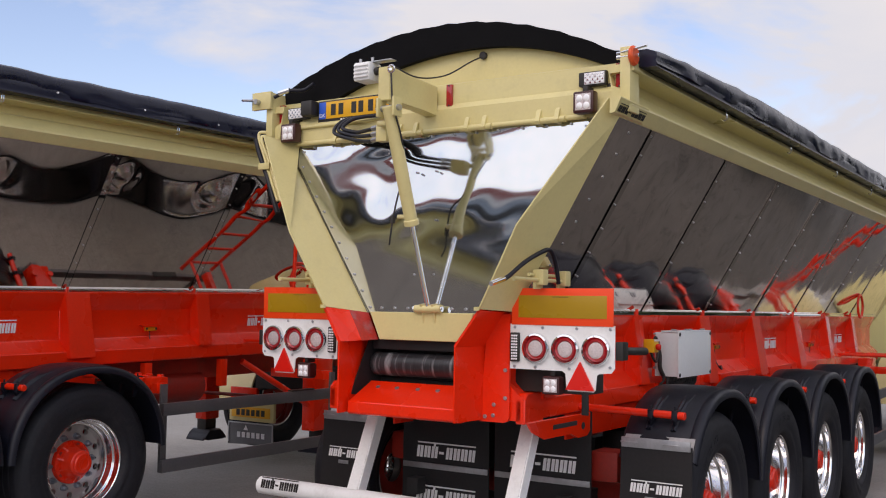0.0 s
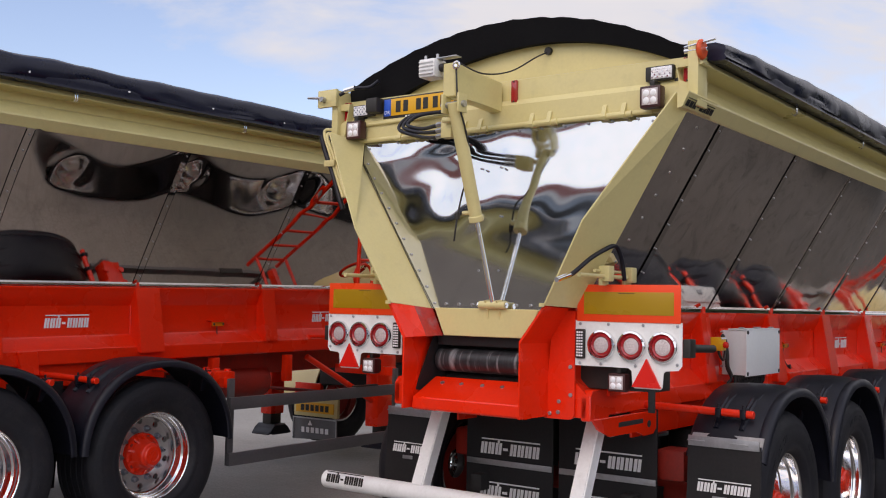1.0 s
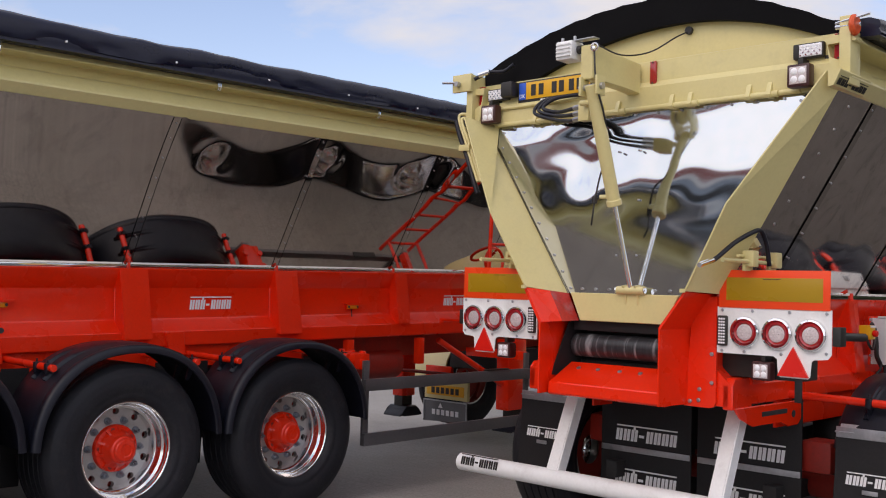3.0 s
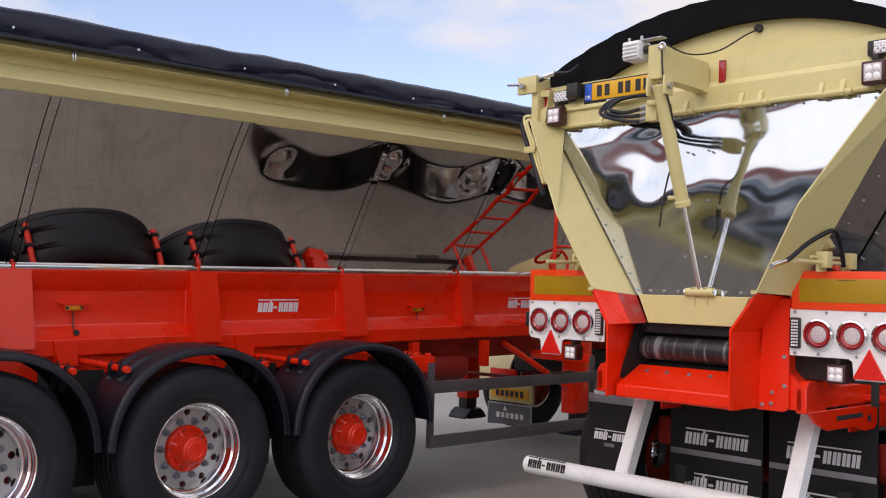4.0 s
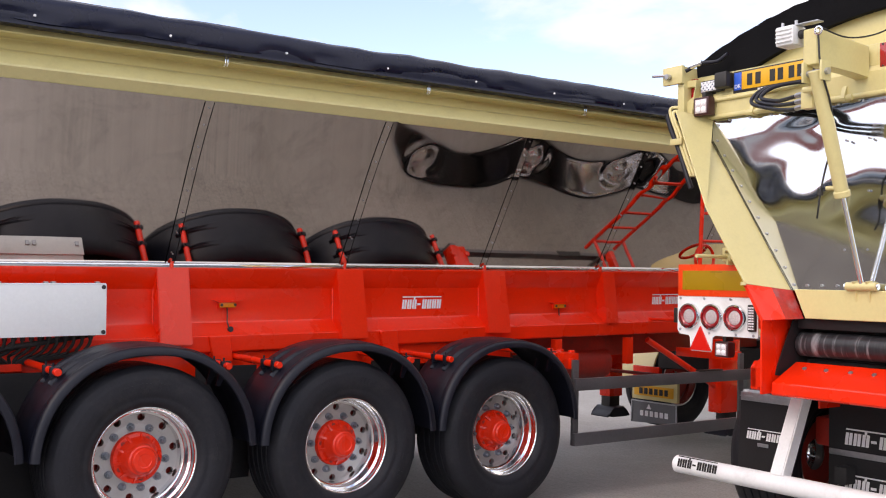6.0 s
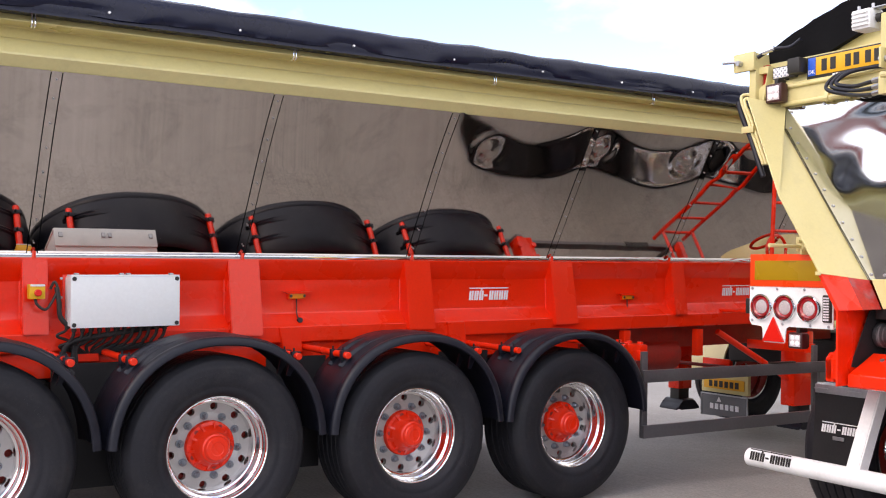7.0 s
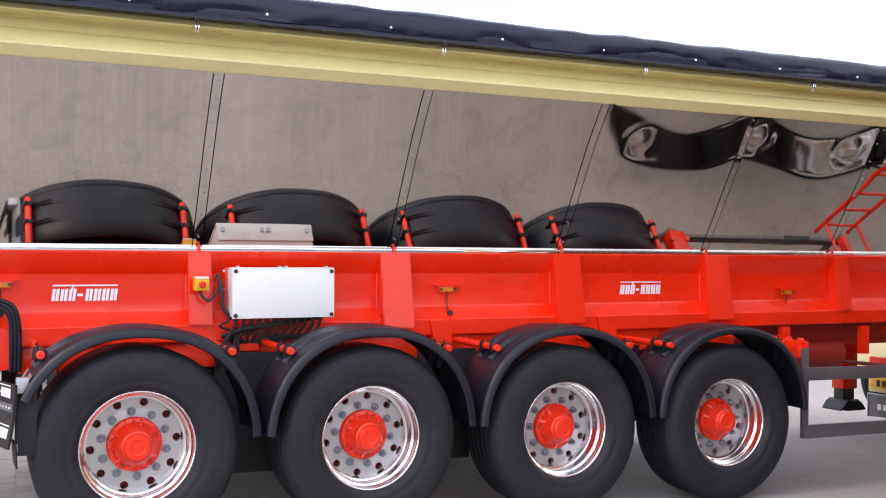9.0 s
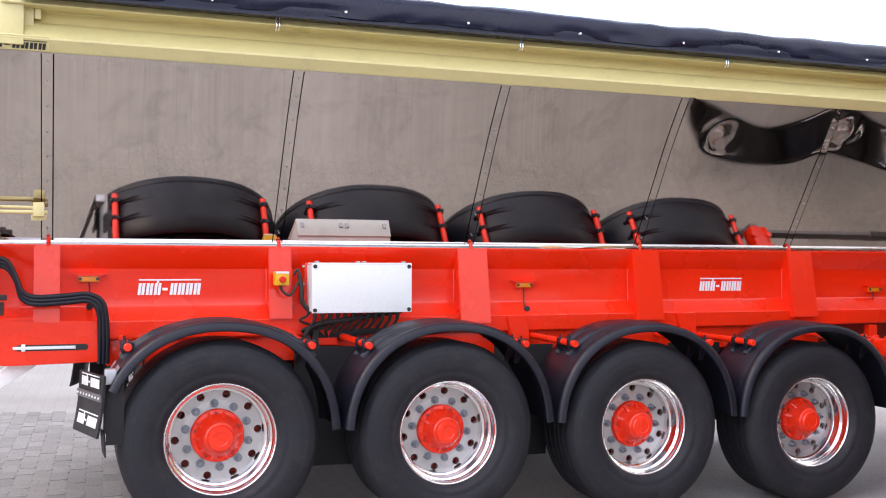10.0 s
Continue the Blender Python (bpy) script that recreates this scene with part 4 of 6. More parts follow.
        if s > 0:
            for x0, w in ((0.777, 0.368), (4.686, 0.366), (7.425, 0.36)):
                logo(side, (x0, -0.542, 1.246), (1, 0, 0), (0, 0, 1), w, INK_WHITE, "white maker's mark as plain bars", scale=0.19)
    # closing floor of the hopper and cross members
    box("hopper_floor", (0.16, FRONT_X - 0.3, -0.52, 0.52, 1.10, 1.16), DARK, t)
    for x in (1.8, 3.1, 4.4, 5.7, 7.0, 8.3):
        box("cross_member", (x, x + 0.10, -0.44, 0.44, 0.84, 1.08), RED_SHADED, t)
    # front wall of the hopper
    plate("front_wall", [(FRONT_X, -1.2, 2.72), (FRONT_X, -1.2, 2.5), (FRONT_X, -0.55, 1.5), (FRONT_X, 0.55, 1.5), (FRONT_X, 1.2, 2.5), (FRONT_X, 1.2, 2.72)], 0.03, CREAM, t)

    # tarpaulin: arched cover with wrinkled skirts
    bm = bmesh.new()
    secs = []
    prof = [(-1.212, 2.806), (-1.268, 2.808), (-1.298, 2.824), (-1.300, 2.848), (-1.306, 2.878), (-1.302, 2.915), (-1.288, 2.944), (-1.250, 2.966), (-1.185, 2.962)]
    for k in range(1, 24):
        y = -1.14 + 2.28 * k / 24
        prof.append((y, arch(y)))
    prof += [(1.165, 2.875), (1.175, 2.850)]
    xs = [0.15 + 0.04 * i for i in range(int((FRONT_X - 0.15) / 0.04) + 1)]
    for x in xs:
        ring = []
        for i, (y, z) in enumerate(prof):
            skirt = max(0.0, 1.0 - i / 9.0) * (0.15, 0.4, 0.8)[min(i, 2)] if i < 3 else max(0.0, 1.0 - i / 9.0)
            wv = noise.noise(Vector((x * 2.1, z * 7 + (0 if y < 0 else 9), 1.0))) * 0.030 + noise.noise(Vector((x * 4.5, z * 20, 4.0 + y))) * 0.022 + noise.noise(Vector((x * 11.0, z * 40, 9.0 + y))) * 0.005
            sag = -0.018 * abs(math.sin(math.pi * (x - 0.6) / 0.9)) * skirt
            if i < 9:
                z = 2.80 + (z - 2.80) * (0.50 + 0.50 * min(1.0, (x - 0.15) / 1.9) ** 0.7)
            ring.append(bm.verts.new((x, y + (wv * skirt if y < 0 else -wv * skirt), z + wv * (0.5 if i > 2 else 0.16 * i) + sag * (0.1 if i in (0, len(prof) - 1) else 1.0))))
        secs.append(ring)
    for a, b in zip(secs, secs[1:]):
        for k in range(len(prof) - 1):
            bm.faces.new((a[k], b[k], b[k + 1], a[k + 1]))
    bm.faces.new(secs[0][:10])
    # inner layer and hem so that the cloth has body
    inner = []
    for x, ring in ((xs[0], secs[0]), (xs[-1], secs[-1])):
        inner.append([bm.verts.new((x, v.co.y * 0.995, v.co.z - 0.012)) for v in ring])
    for k in range(len(prof) - 1):
        bm.faces.new((inner[0][k], inner[0][k + 1], inner[1][k + 1], inner[1][k]))
        bm.faces.new((secs[0][k], secs[0][k + 1], inner[0][k + 1], inner[0][k]))
        bm.faces.new((secs[-1][k], inner[1][k], inner[1][k + 1], secs[-1][k + 1]))
    tarp = part("tarpaulin", bm, TARP, t, "wrinkled navy tarpaulin rolled over the hopper", smooth=60)
    for s in (1, -1):
        for k in range(12):
            x = 0.361 + 0.735 * k
            rod("eyelet", (x, -s * 1.294, 2.842), (x, -s * 1.311, 2.843), 0.007, INK_WHITE, tarp, n=10)
    # end flap of the tarp: dark band over the headboard
    bm = bmesh.new()
    outer, inn = [], []
    for k in range(0, 37):
        y = -1.15 + 2.30 * k / 36
        outer.append((y, arch(y) + 0.008 + 0.004 * math.sin(k * 2.3)))
        inn.append((y * 0.985, 3.012 - (0.205 if y > -0.195 else 0.265) * (y + 0.195) ** 2))
    for x in (0.14,):
        fo = [bm.verts.new((x, p[0], p[1])) for p in outer]
        fi = [bm.verts.new((x + 0.02, p[0], p[1])) for p in inn]
        bo = [bm.verts.new((x + 0.06, p[0], p[1] - 0.004)) for p in outer]
        bi = [bm.verts.new((x + 0.06, p[0], p[1])) for p in inn]
        for k in range(36):
            bm.faces.new((fo[k], fo[k + 1], fi[k + 1], fi[k]))
            bm.faces.new((fi[k], fi[k + 1], bi[k + 1], bi[k]))
            bm.faces.new((fo[k + 1], fo[k], bo[k], bo[k + 1]))
            bm.faces.new((bi[k], bi[k + 1], bo[k + 1], bo[k]))
    part("tarp_end_band", bm, TARP_END, t, "black tarpaulin band along the rear arch", smooth=60)
    # arched cream headboard
    hb = [(-1.15, 2.70)] + [(y, arch(y) - 0.03) for y in [-1.15 + 2.30 * k / 24 for k in range(25)]] + [(1.15, 2.70)]
    prism("headboard", hb, "x", 0.215, 0.245, CREAM, t, "cream arched rear headboard")

    make_trailer_rear(t)

    # wheels, mudguards, axles
    w0 = make_wheel(t)
    w0.matrix_basis = pose(WHEEL_X[0], -WHEEL_Y, WHEEL_Z, 0, 12, 0)
    for i, x in enumerate(WHEEL_X):
        if i:
            copy_thing(w0, pose(x, -WHEEL_Y, WHEEL_Z, 0, 12 + 31 * i, 0))
        copy_thing(w0, pose(x, WHEEL_Y, WHEEL_Z, 0, 20 * i, 180))
        rod("axle", (x, -0.86, WHEEL_Z), (x, 0.86, WHEEL_Z), 0.07, RED_SHADED, t)
        for s in (1, -1):
            make_fender(t, x, -s, 154 if i == 0 else 176, 4, i == 0)
            make_fender_rods(t, x, -s, i == 0 and s < 0)
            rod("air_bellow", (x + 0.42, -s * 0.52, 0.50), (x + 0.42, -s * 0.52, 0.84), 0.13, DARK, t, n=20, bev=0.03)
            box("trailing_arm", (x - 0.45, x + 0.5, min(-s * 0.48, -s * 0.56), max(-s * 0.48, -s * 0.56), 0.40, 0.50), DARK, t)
            box("brake_chamber", (x - 0.30, x - 0.12, min(-s * 0.62, -s * 0.80), max(-s * 0.62, -s * 0.80), 0.58, 0.76), RED_SHADED, t, bev=0.03)
        # dark sheets stand in for wheel-house shade; unseen left ones blacken the mirrored gaps
        for s in (1, -1):
            prism("splash_guard", [(x + (0.52 if s > 0 else 0.40), 0.26 if s > 0 else 0.10), (x + (0.50 if s > 0 else 0.38), 0.98), (x + 0.92, 0.98), (x + 0.88, 0.26 if s > 0 else 0.10)], "y", min(-s * (0.74 if s > 0 else 1.20), -s * (0.75 if s > 0 else 1.21)), max(-s * (0.74 if s > 0 else 1.20), -s * (0.75 if s > 0 else 1.21)), FLAP, t)
    # pair of wide rear flaps between the wheels
    for k, (y0, y1) in enumerate(((0.02, 0.66), (-0.66, -0.02))):
        bm = bmesh.new()
        add_box(bm, 0.80, 0.812, y0, y1, 0.16, 0.99, 0.003)
        rf = part("rear_flap", bm, FLAP, t, "wide black rubber flap hung between the wheels")
        box("flap_bar", (0.792, 0.800, y0 + 0.005, y1 - 0.005, 0.553, 0.588), ZINC, rf, "dull steel bar across the flap")
        for z in (0.622, 0.352):
            logo(rf, (0.7995, y1 - 0.108, z), (0, -1, 0), (0, 0, 1), 0.44, INK_WHITE, "white maker's mark as plain bars")

    # electrical cabinet, emergency stop and leads on the right side
    cab = box("control_cabinet", (1.767, 2.384, -0.815, -0.640, 1.145, 1.430), GREY_BOX, t, "pale grey steel control cabinet", bev=0.008)
    box("cabinet_lid", (1.760, 2.391, -0.824, -0.812, 1.138, 1.437), GREY_BOX, cab, bev=0.005)
    box("lid_lip", (1.764, 2.387, -0.826, -0.700, 1.4315, 1.442), GREY_BOX, cab, bev=0.003)
    for x in (1.80, 2.055, 2.095, 2.35):
        box("latch", (x - 0.012, x + 0.012, -0.792, -0.760, 1.442, 1.452), ZINC, cab, bev=0.003)
    for x in (1.779, 2.372):
        for z in (1.156, 1.419):
            rod("corner_screw", (x, -0.820, z), (x, -0.829, z), 0.0125, INK, cab, n=12)
    for z in (1.20, 1.31, 1.42):
        rod("flange_bolt", (1.742, -0.66, z), (1.742, -0.675, z), 0.008, ZINC, cab, n=8)
    box("mount_plate", (1.752, 2.40, -0.66, -0.645, 1.14, 1.44), RED, cab, "red cabinet mounting plate")
    es = box("emergency_stop", (1.556, 1.642, -0.735, -0.665, 1.304, 1.388), YELLOW, t, "yellow emergency stop box with red button", bev=0.006)
    rod("button", (1.599, -0.735, 1.340), (1.599, -0.763, 1.340), 0.020, REFLECTOR, es, "red mushroom button", bev=0.005)
    box("stop_label", (1.559, 1.639, -0.739, -0.736, 1.376, 1.388), INK_WHITE, es)
    hose("stop_lead", [(1.590, -0.70, 1.32), (1.605, -0.71, 1.27), (1.650, -0.715, 1.245), (1.690, -0.71, 1.30), (1.715, -0.70, 1.36), (1.700, -0.69, 1.40), (1.680, -0.68, 1.36)], 0.008, INK, es)
    hose("cabinet_lead", [(1.710, -0.70, 1.37), (1.722, -0.71, 1.28), (1.730, -0.71, 1.20), (1.780, -0.72, 1.135)], 0.014, INK, cab)
    for k in range(12):
        x = 1.800 + 0.048 * k
        rod("cable_gland", (x, -0.735, 1.145), (x, -0.735, 1.113), 0.014, INK, cab, n=10)
        hose("loom", [(x, -0.735, 1.115), (x - 0.006, -0.733, 1.085), (x - 0.025, -0.712, 1.050), (x - 0.06, -0.68, 1.02), (1.94 - 0.010 * k, -0.64, 0.96)], 0.0095, DARK, cab)
    for k in range(3):
        x = 1.76 + 0.15 * k
        hose("loom", [(x, -0.72, 1.155), (x - 0.005, -0.725, 1.12), (x - 0.05, -0.72 - 0.01 * (k % 3), 1.09 - 0.008 * (k % 2)), (1.800 + 0.02 * k, -0.70, 1.04), (1.790 + 0.02 * k, -0.69, 0.90)], 0.008, DARK, cab)
    hose("loom", [(2.360, -0.70, 1.14), (2.060, -0.73, 1.10), (1.840, -0.72, 1.07), (1.760, -0.70, 1.02), (1.740, -0.66, 0.86)], 0.016, DARK, cab)

    # sliding bar with clamps over the lower edge of the sheets
    for s in (1, -1):
        sl = rod("slide_bar", (-0.30, -s * 0.755, 1.715), (0.28, -s * 0.755, 1.715), 0.011, CREAM, t, "cream sliding bar with clamps")
        rod("guide", (-0.10, -s * 0.73, 1.742), (0.26, -s * 0.73, 1.742), 0.009, CREAM, sl)
        for x in (-0.02, 0.235):
            bm = bmesh.new()
            add_box(bm, x - 0.03, x + 0.03, -s * 0.755 - 0.03, -s * 0.755 + 0.03, 1.69, 1.77, 0.008)
            add_box(bm, x - 0.04, x + 0.04, -s * 0.74 - 0.008, -s * 0.74 + 0.008, 1.67, 1.70, 0.003)
            part("clamp", bm, CREAM, sl)
    # side guards
    for s in (1, -1):
        y0, y1 = sorted((-s * 1.215, -s * 1.245))
        guard = box("side_guard", (5.785, 8.06, y0, y1, 0.740, 0.832), GREY_BAR, t, "grey aluminium side guard rail")
        box("lower_bar", (5.785, 7.86, y0, y1, 0.325, 0.420), GREY_BAR, guard)
        for x in (5.81, 7.81):
            yy = sorted((-s * 1.19, -s * 1.214))
            box("guard_post", (x - 0.02, x + 0.04, yy[0], yy[1], 0.325, 0.97), GREY_BAR, guard)
            box("guard_arm", (x - 0.02, x + 0.04, min(-s * 0.5, -s * 1.19), max(-s * 0.5, -s * 1.19), 0.90, 0.98), RED, guard, "red guard bracket arm")
        bk = box("guard_bracket", (5.74, 5.90, min(-s * 0.62, -s * 1.16), max(-s * 0.62, -s * 1.16), 0.90, 1.02), RED, guard, "red bolted bracket behind the last mudguard", bev=0.012)
        for yb in (0.72, 0.84, 0.96, 1.08):
            for xb in (5.745, 5.895):
                rod("bracket_bolt", (xb, -s * yb, 1.0), (xb, -s * yb, 1.035), 0.026, RED, bk, n=10, bev=0.004)
        box("guard_clamp", (7.22, 7.52, min(-s * 1.20, -s * 1.25), max(-s * 1.20, -s * 1.25), 0.832, 0.845), INK, guard)
    # boarding ladder
    for s in (1,):
        lad = rod("ladder", (7.33, -1.13, 0.98), (7.30, -1.24, 2.62), 0.018, RED, t, "red tubular boarding ladder")
        rod("ladder_rail", (7.72, -1.13, 0.98), (7.69, -1.24, 2.62), 0.018, RED, lad)
        for k in range(7):
            z = 1.10 + 0.235 * k
            f = (z - 0.98) / 1.64
            rod("rung", (7.33 - 0.03 * f, -1.13 - 0.11 * f, z), (7.72 - 0.03 * f, -1.13 - 0.11 * f, z), 0.013, RED, lad)
        rod("ladder_stay", (7.33, -1.13, 1.12), (7.33, -0.60, 1.12), 0.016, RED, lad)
        rod("ladder_stay", (7.72, -1.13, 1.12), (7.72, -0.60, 1.12), 0.016, RED, lad)
        # filler wheel beside the ladder
        bm = bmesh.new()
        add_tube(bm, [(7.94 + 0.13 * math.cos(a), -0.72, 1.66 + 0.13 * math.sin(a)) for a in [k * math.tau / 14 for k in range(15)]], 0.014, 8, 2)
        part("hand_wheel", bm, RED, t, "red hand wheel on the side")
    # landing legs, wound up
    for s in (1, -1):
        y = -s * 0.74
        leg = box("landing_leg", (8.055 if s > 0 else 8.135, 8.325, y - 0.075, y + 0.075, 0.385, 1.06), RED, t, "red landing leg wound up off the ground", bev=0.012)
        box("inner_leg", (8.150, 8.300, y - 0.062, y + 0.062, 0.25, 0.40), INK, leg, "black inner leg tube", bev=0.01)
        bm = bmesh.new()
        add_prism(bm, [(8.055, 0.176), (8.115, 0.191), (8.335, 0.191), (8.395, 0.176), (8.385, 0.206), (8.325, 0.241), (8.305, 0.286), (8.145, 0.286), (8.125, 0.241), (8.065, 0.206)], "y", y - 0.13, y + 0.13, 0.012)
        part("foot", bm, PLASTIC, leg, "black sand foot")
        rod("brace", (7.335, y * 0.75, 1.06), (8.085, y, 0.62), 0.028, RED, leg)
        rod("crank_shaft", (8.145, -0.74, 0.66), (8.145, 0.74, 0.66), 0.018, RED_SHADED, leg)
    # drop posts and tanks under the front
    for x in (6.14, 6.99):
        for s in (1, -1):
            box("drop_post", (x, x + 0.075, min(-s * 0.58, -s * 0.64), max(-s * 0.58, -s * 0.64), 0.86, 1.09), RED, t)
    rod("air_tank", (5.95, -0.36, 0.86), (6.99, -0.36, 0.86), 0.14, RED_SHADED, t, "red compressed air tank, darkened for underbody shade", n=24, bev=0.04)
    rod("air_tank", (5.95, 0.30, 0.86), (6.99, 0.30, 0.86), 0.14, RED_SHADED, t, "red compressed air tank, darkened for underbody shade", n=24, bev=0.04)
    return t


def skin(name, pts, faces, thick, material, parent, label="", smooth=0.0):
    """A sheet-metal skin over shared points, thickened."""
    bm = bmesh.new()
    vs = [bm.verts.new(p) for p in pts]
    fs = [bm.faces.new([vs[i] for i in f]) for f in faces]
    bmesh.ops.recalc_face_normals(bm, faces=bm.faces)
    bmesh.ops.solidify(bm, geom=fs, thickness=thick)
    return part(name, bm, material, parent, label, smooth=smooth)


def led_cluster(parent, x, y0, y1, z0, z1):
    """Four-lens work lamp in a dark housing with cooling fins and a stirrup."""
    w, h = (y1 - y0), (z1 - z0)
    body = box("work_lamp", (x - 0.045, x + 0.015, y0, y1, z0, z1), LAMP_FRAME, parent, "square work lamp with four clear lenses in a dark frame", bev=0.012)
    box("face", (x - 0.047, x - 0.044, y0 + w * 0.13, y1 - w * 0.13, z0 + h * 0.13, z1 - h * 0.13), LED_LENS, body, bev=0.001)
    for a in (0.33, 0.67):
        for b in (0.33, 0.67):
            yc, zc = y0 + w * a, z0 + h * b
            bm = bmesh.new()
            add_lathe(bm, [(0.0, -0.006), (w * 0.08, -0.005), (w * 0.14, -0.002), (w * 0.165, 0.002), (w * 0.165, 0.006)], 16)
            bmesh.ops.transform(bm, matrix=Matrix.Translation((x - 0.047, yc, zc)) @ Matrix.Rotation(-math.pi / 2, 4, "Z"), verts=bm.verts)
            part("lens", bm, CLEAR_LENS, body)
    for k in range(4):
        box("fin", (x + 0.012, x + 0.035, y0 + w * (0.2 + 0.2 * k) - 0.004, y0 + w * (0.2 + 0.2 * k) + 0.004, z0 + 0.01, z1 - 0.01), LAMP_FRAME, body, bev=0)
    box("lamp_bracket", (x - 0.02, x + 0.05, y0 + w * 0.38, y0 + w * 0.62, z1, z1 + 0.03), INK, body)
    return body


def lamp_board(t, s):
    """Rear marker board and lamp plate. s = 1: right side."""
    def yy(v):
        return -s * v

    bm = bmesh.new()
    y0, y1 = sorted((yy(0.582), yy(1.147)))
    add_box(bm, -0.004, 0.0, y0, y1, 1.488, 1.675, 0.0015)
    board = part("marker_board", bm, ORANGE_FOIL, t, "orange and yellow rear marker board")
    y0, y1 = sorted((yy(0.622), yy(1.112)))
    box("foil", (-0.0065, -0.0035, y0, y1, 1.525, 1.638), YELLOW_FOIL, board, "mustard yellow reflective foil", bev=0.001)
    box("foil_print", (-0.0075, -0.0062, yy(0.86) - 0.045, yy(0.86) + 0.045, 1.629, 1.632), INK, board, bev=0)
    bm = bmesh.new()
    out = [(0.572, 1.492), (1.153, 1.492), (1.153, 1.285), (1.135, 1.262), (1.068, 1.256), (1.058, 1.245), (1.052, 1.175), (1.042, 1.165), (0.905, 1.165), (0.895, 1.175),
           (0.888, 1.25), (0.87, 1.262), (0.572, 1.262)]
    add_prism(bm, [(yy(a), b) for a, b in out], "x", 0.001, 0.007)
    lp = part("lamp_plate", bm, WHITE, t, "white lamp plate with three round lamps")
    for v in (0.724, 0.890, 1.057):
        c = (0.0, yy(v), 1.370)
        bm = bmesh.new()
        prof = [(0.0, 0.0), (0.060, 0.0), (0.060, -0.010), (0.066, -0.020), (0.074, -0.018), (0.078, -0.008), (0.078, 0.0)]
        add_lathe(bm, prof, 36)
        bmesh.ops.transform(bm, matrix=Matrix.Translation(c) @ Matrix.Rotation(-math.pi / 2, 4, "Z"), verts=bm.verts)
        lamp = part("tail_lamp", bm, CHROME, lp, "round tail lamp with chrome ring")
        bm = bmesh.new()
        add_lathe(bm, [(0.0, -0.003), (0.040, -0.003), (0.042, -0.014), (0.050, -0.020), (0.058, -0.012), (0.060, -0.002)], 32)
        bmesh.ops.transform(bm, matrix=Matrix.Translation(c) @ Matrix.Rotation(-math.pi / 2, 4, "Z"), verts=bm.verts)
        part("red_ring", bm, RED_LENS, lamp, "red lens ring")
        bm = bmesh.new()
        add_lathe(bm, [(0.041, -0.004), (0.040, -0.012), (0.030, -0.016), (0.0, -0.018)], 24)
        for rr, cnt in ((0.0, 1), (0.014, 6), (0.029, 12)):
            for k in range(cnt):
                a = k * math.tau / cnt
                p = Vector((rr * math.cos(a), -0.0165 + rr * 0.08, rr * math.sin(a)))
                add_cyl(bm, p, p + Vector((0, -0.005, 0)), 0.0055, 6, 0.003)
        bmesh.ops.transform(bm, matrix=Matrix.Translation(c) @ Matrix.Rotation(-math.pi / 2, 4, "Z"), verts=bm.verts)
        part("led_field", bm, LED_LENS, lamp, "clear dotted lens")
    y0, y1 = sorted((yy(0.578), yy(0.632)))
    v = box("indicator", (-0.016, 0.001, y0, y1, 1.298, 1.448), INK, lp, "upright clear lamp in a black frame", bev=0.008)
    for k in range(9):
        for j in range(3):
            rod("led", (-0.015, y0 + 0.014 + 0.0125 * j, 1.313 + 0.0148 * k), (-0.020, y0 + 0.014 + 0.0125 * j, 1.313 + 0.0148 * k), 0.0055, CLEAR_LENS, v, n=6)
    bm = bmesh.new()
    add_prism(bm, [(yy(0.972), 1.312), (yy(0.895), 1.172), (yy(1.049), 1.172)], "x", -0.012, 0.0)
    part("reflector", bm, REFLECTOR, lp, "red triangular reflector")
    for a, b in ((0.60, 1.475), (0.76, 1.475), (0.95, 1.475), (1.13, 1.475), (0.60, 1.275), (0.72, 1.275), (0.91, 1.275), (1.13, 1.29)):
        rod("plate_bolt", (0.002, yy(a), b), (-0.006, yy(a), b), 0.008, ZINC, lp, n=8, bev=0.002)
    y0, y1 = sorted((yy(0.763), yy(0.862)))
    led_cluster(t, 0.03, y0, y1, 1.142, 1.232)
    y0, y1 = sorted((yy(1.152), yy(1.192)))
    arm = box("board_arm", (0.008, 0.075, y0, y1, 1.325, 1.415), INK, t, "black hinged arm of the lamp board", bev=0.006)
    box("board_bracket", (0.01, 0.10, min(yy(0.60), yy(1.1)), max(yy(0.60), yy(1.1)), 1.40, 1.44), RED, t)


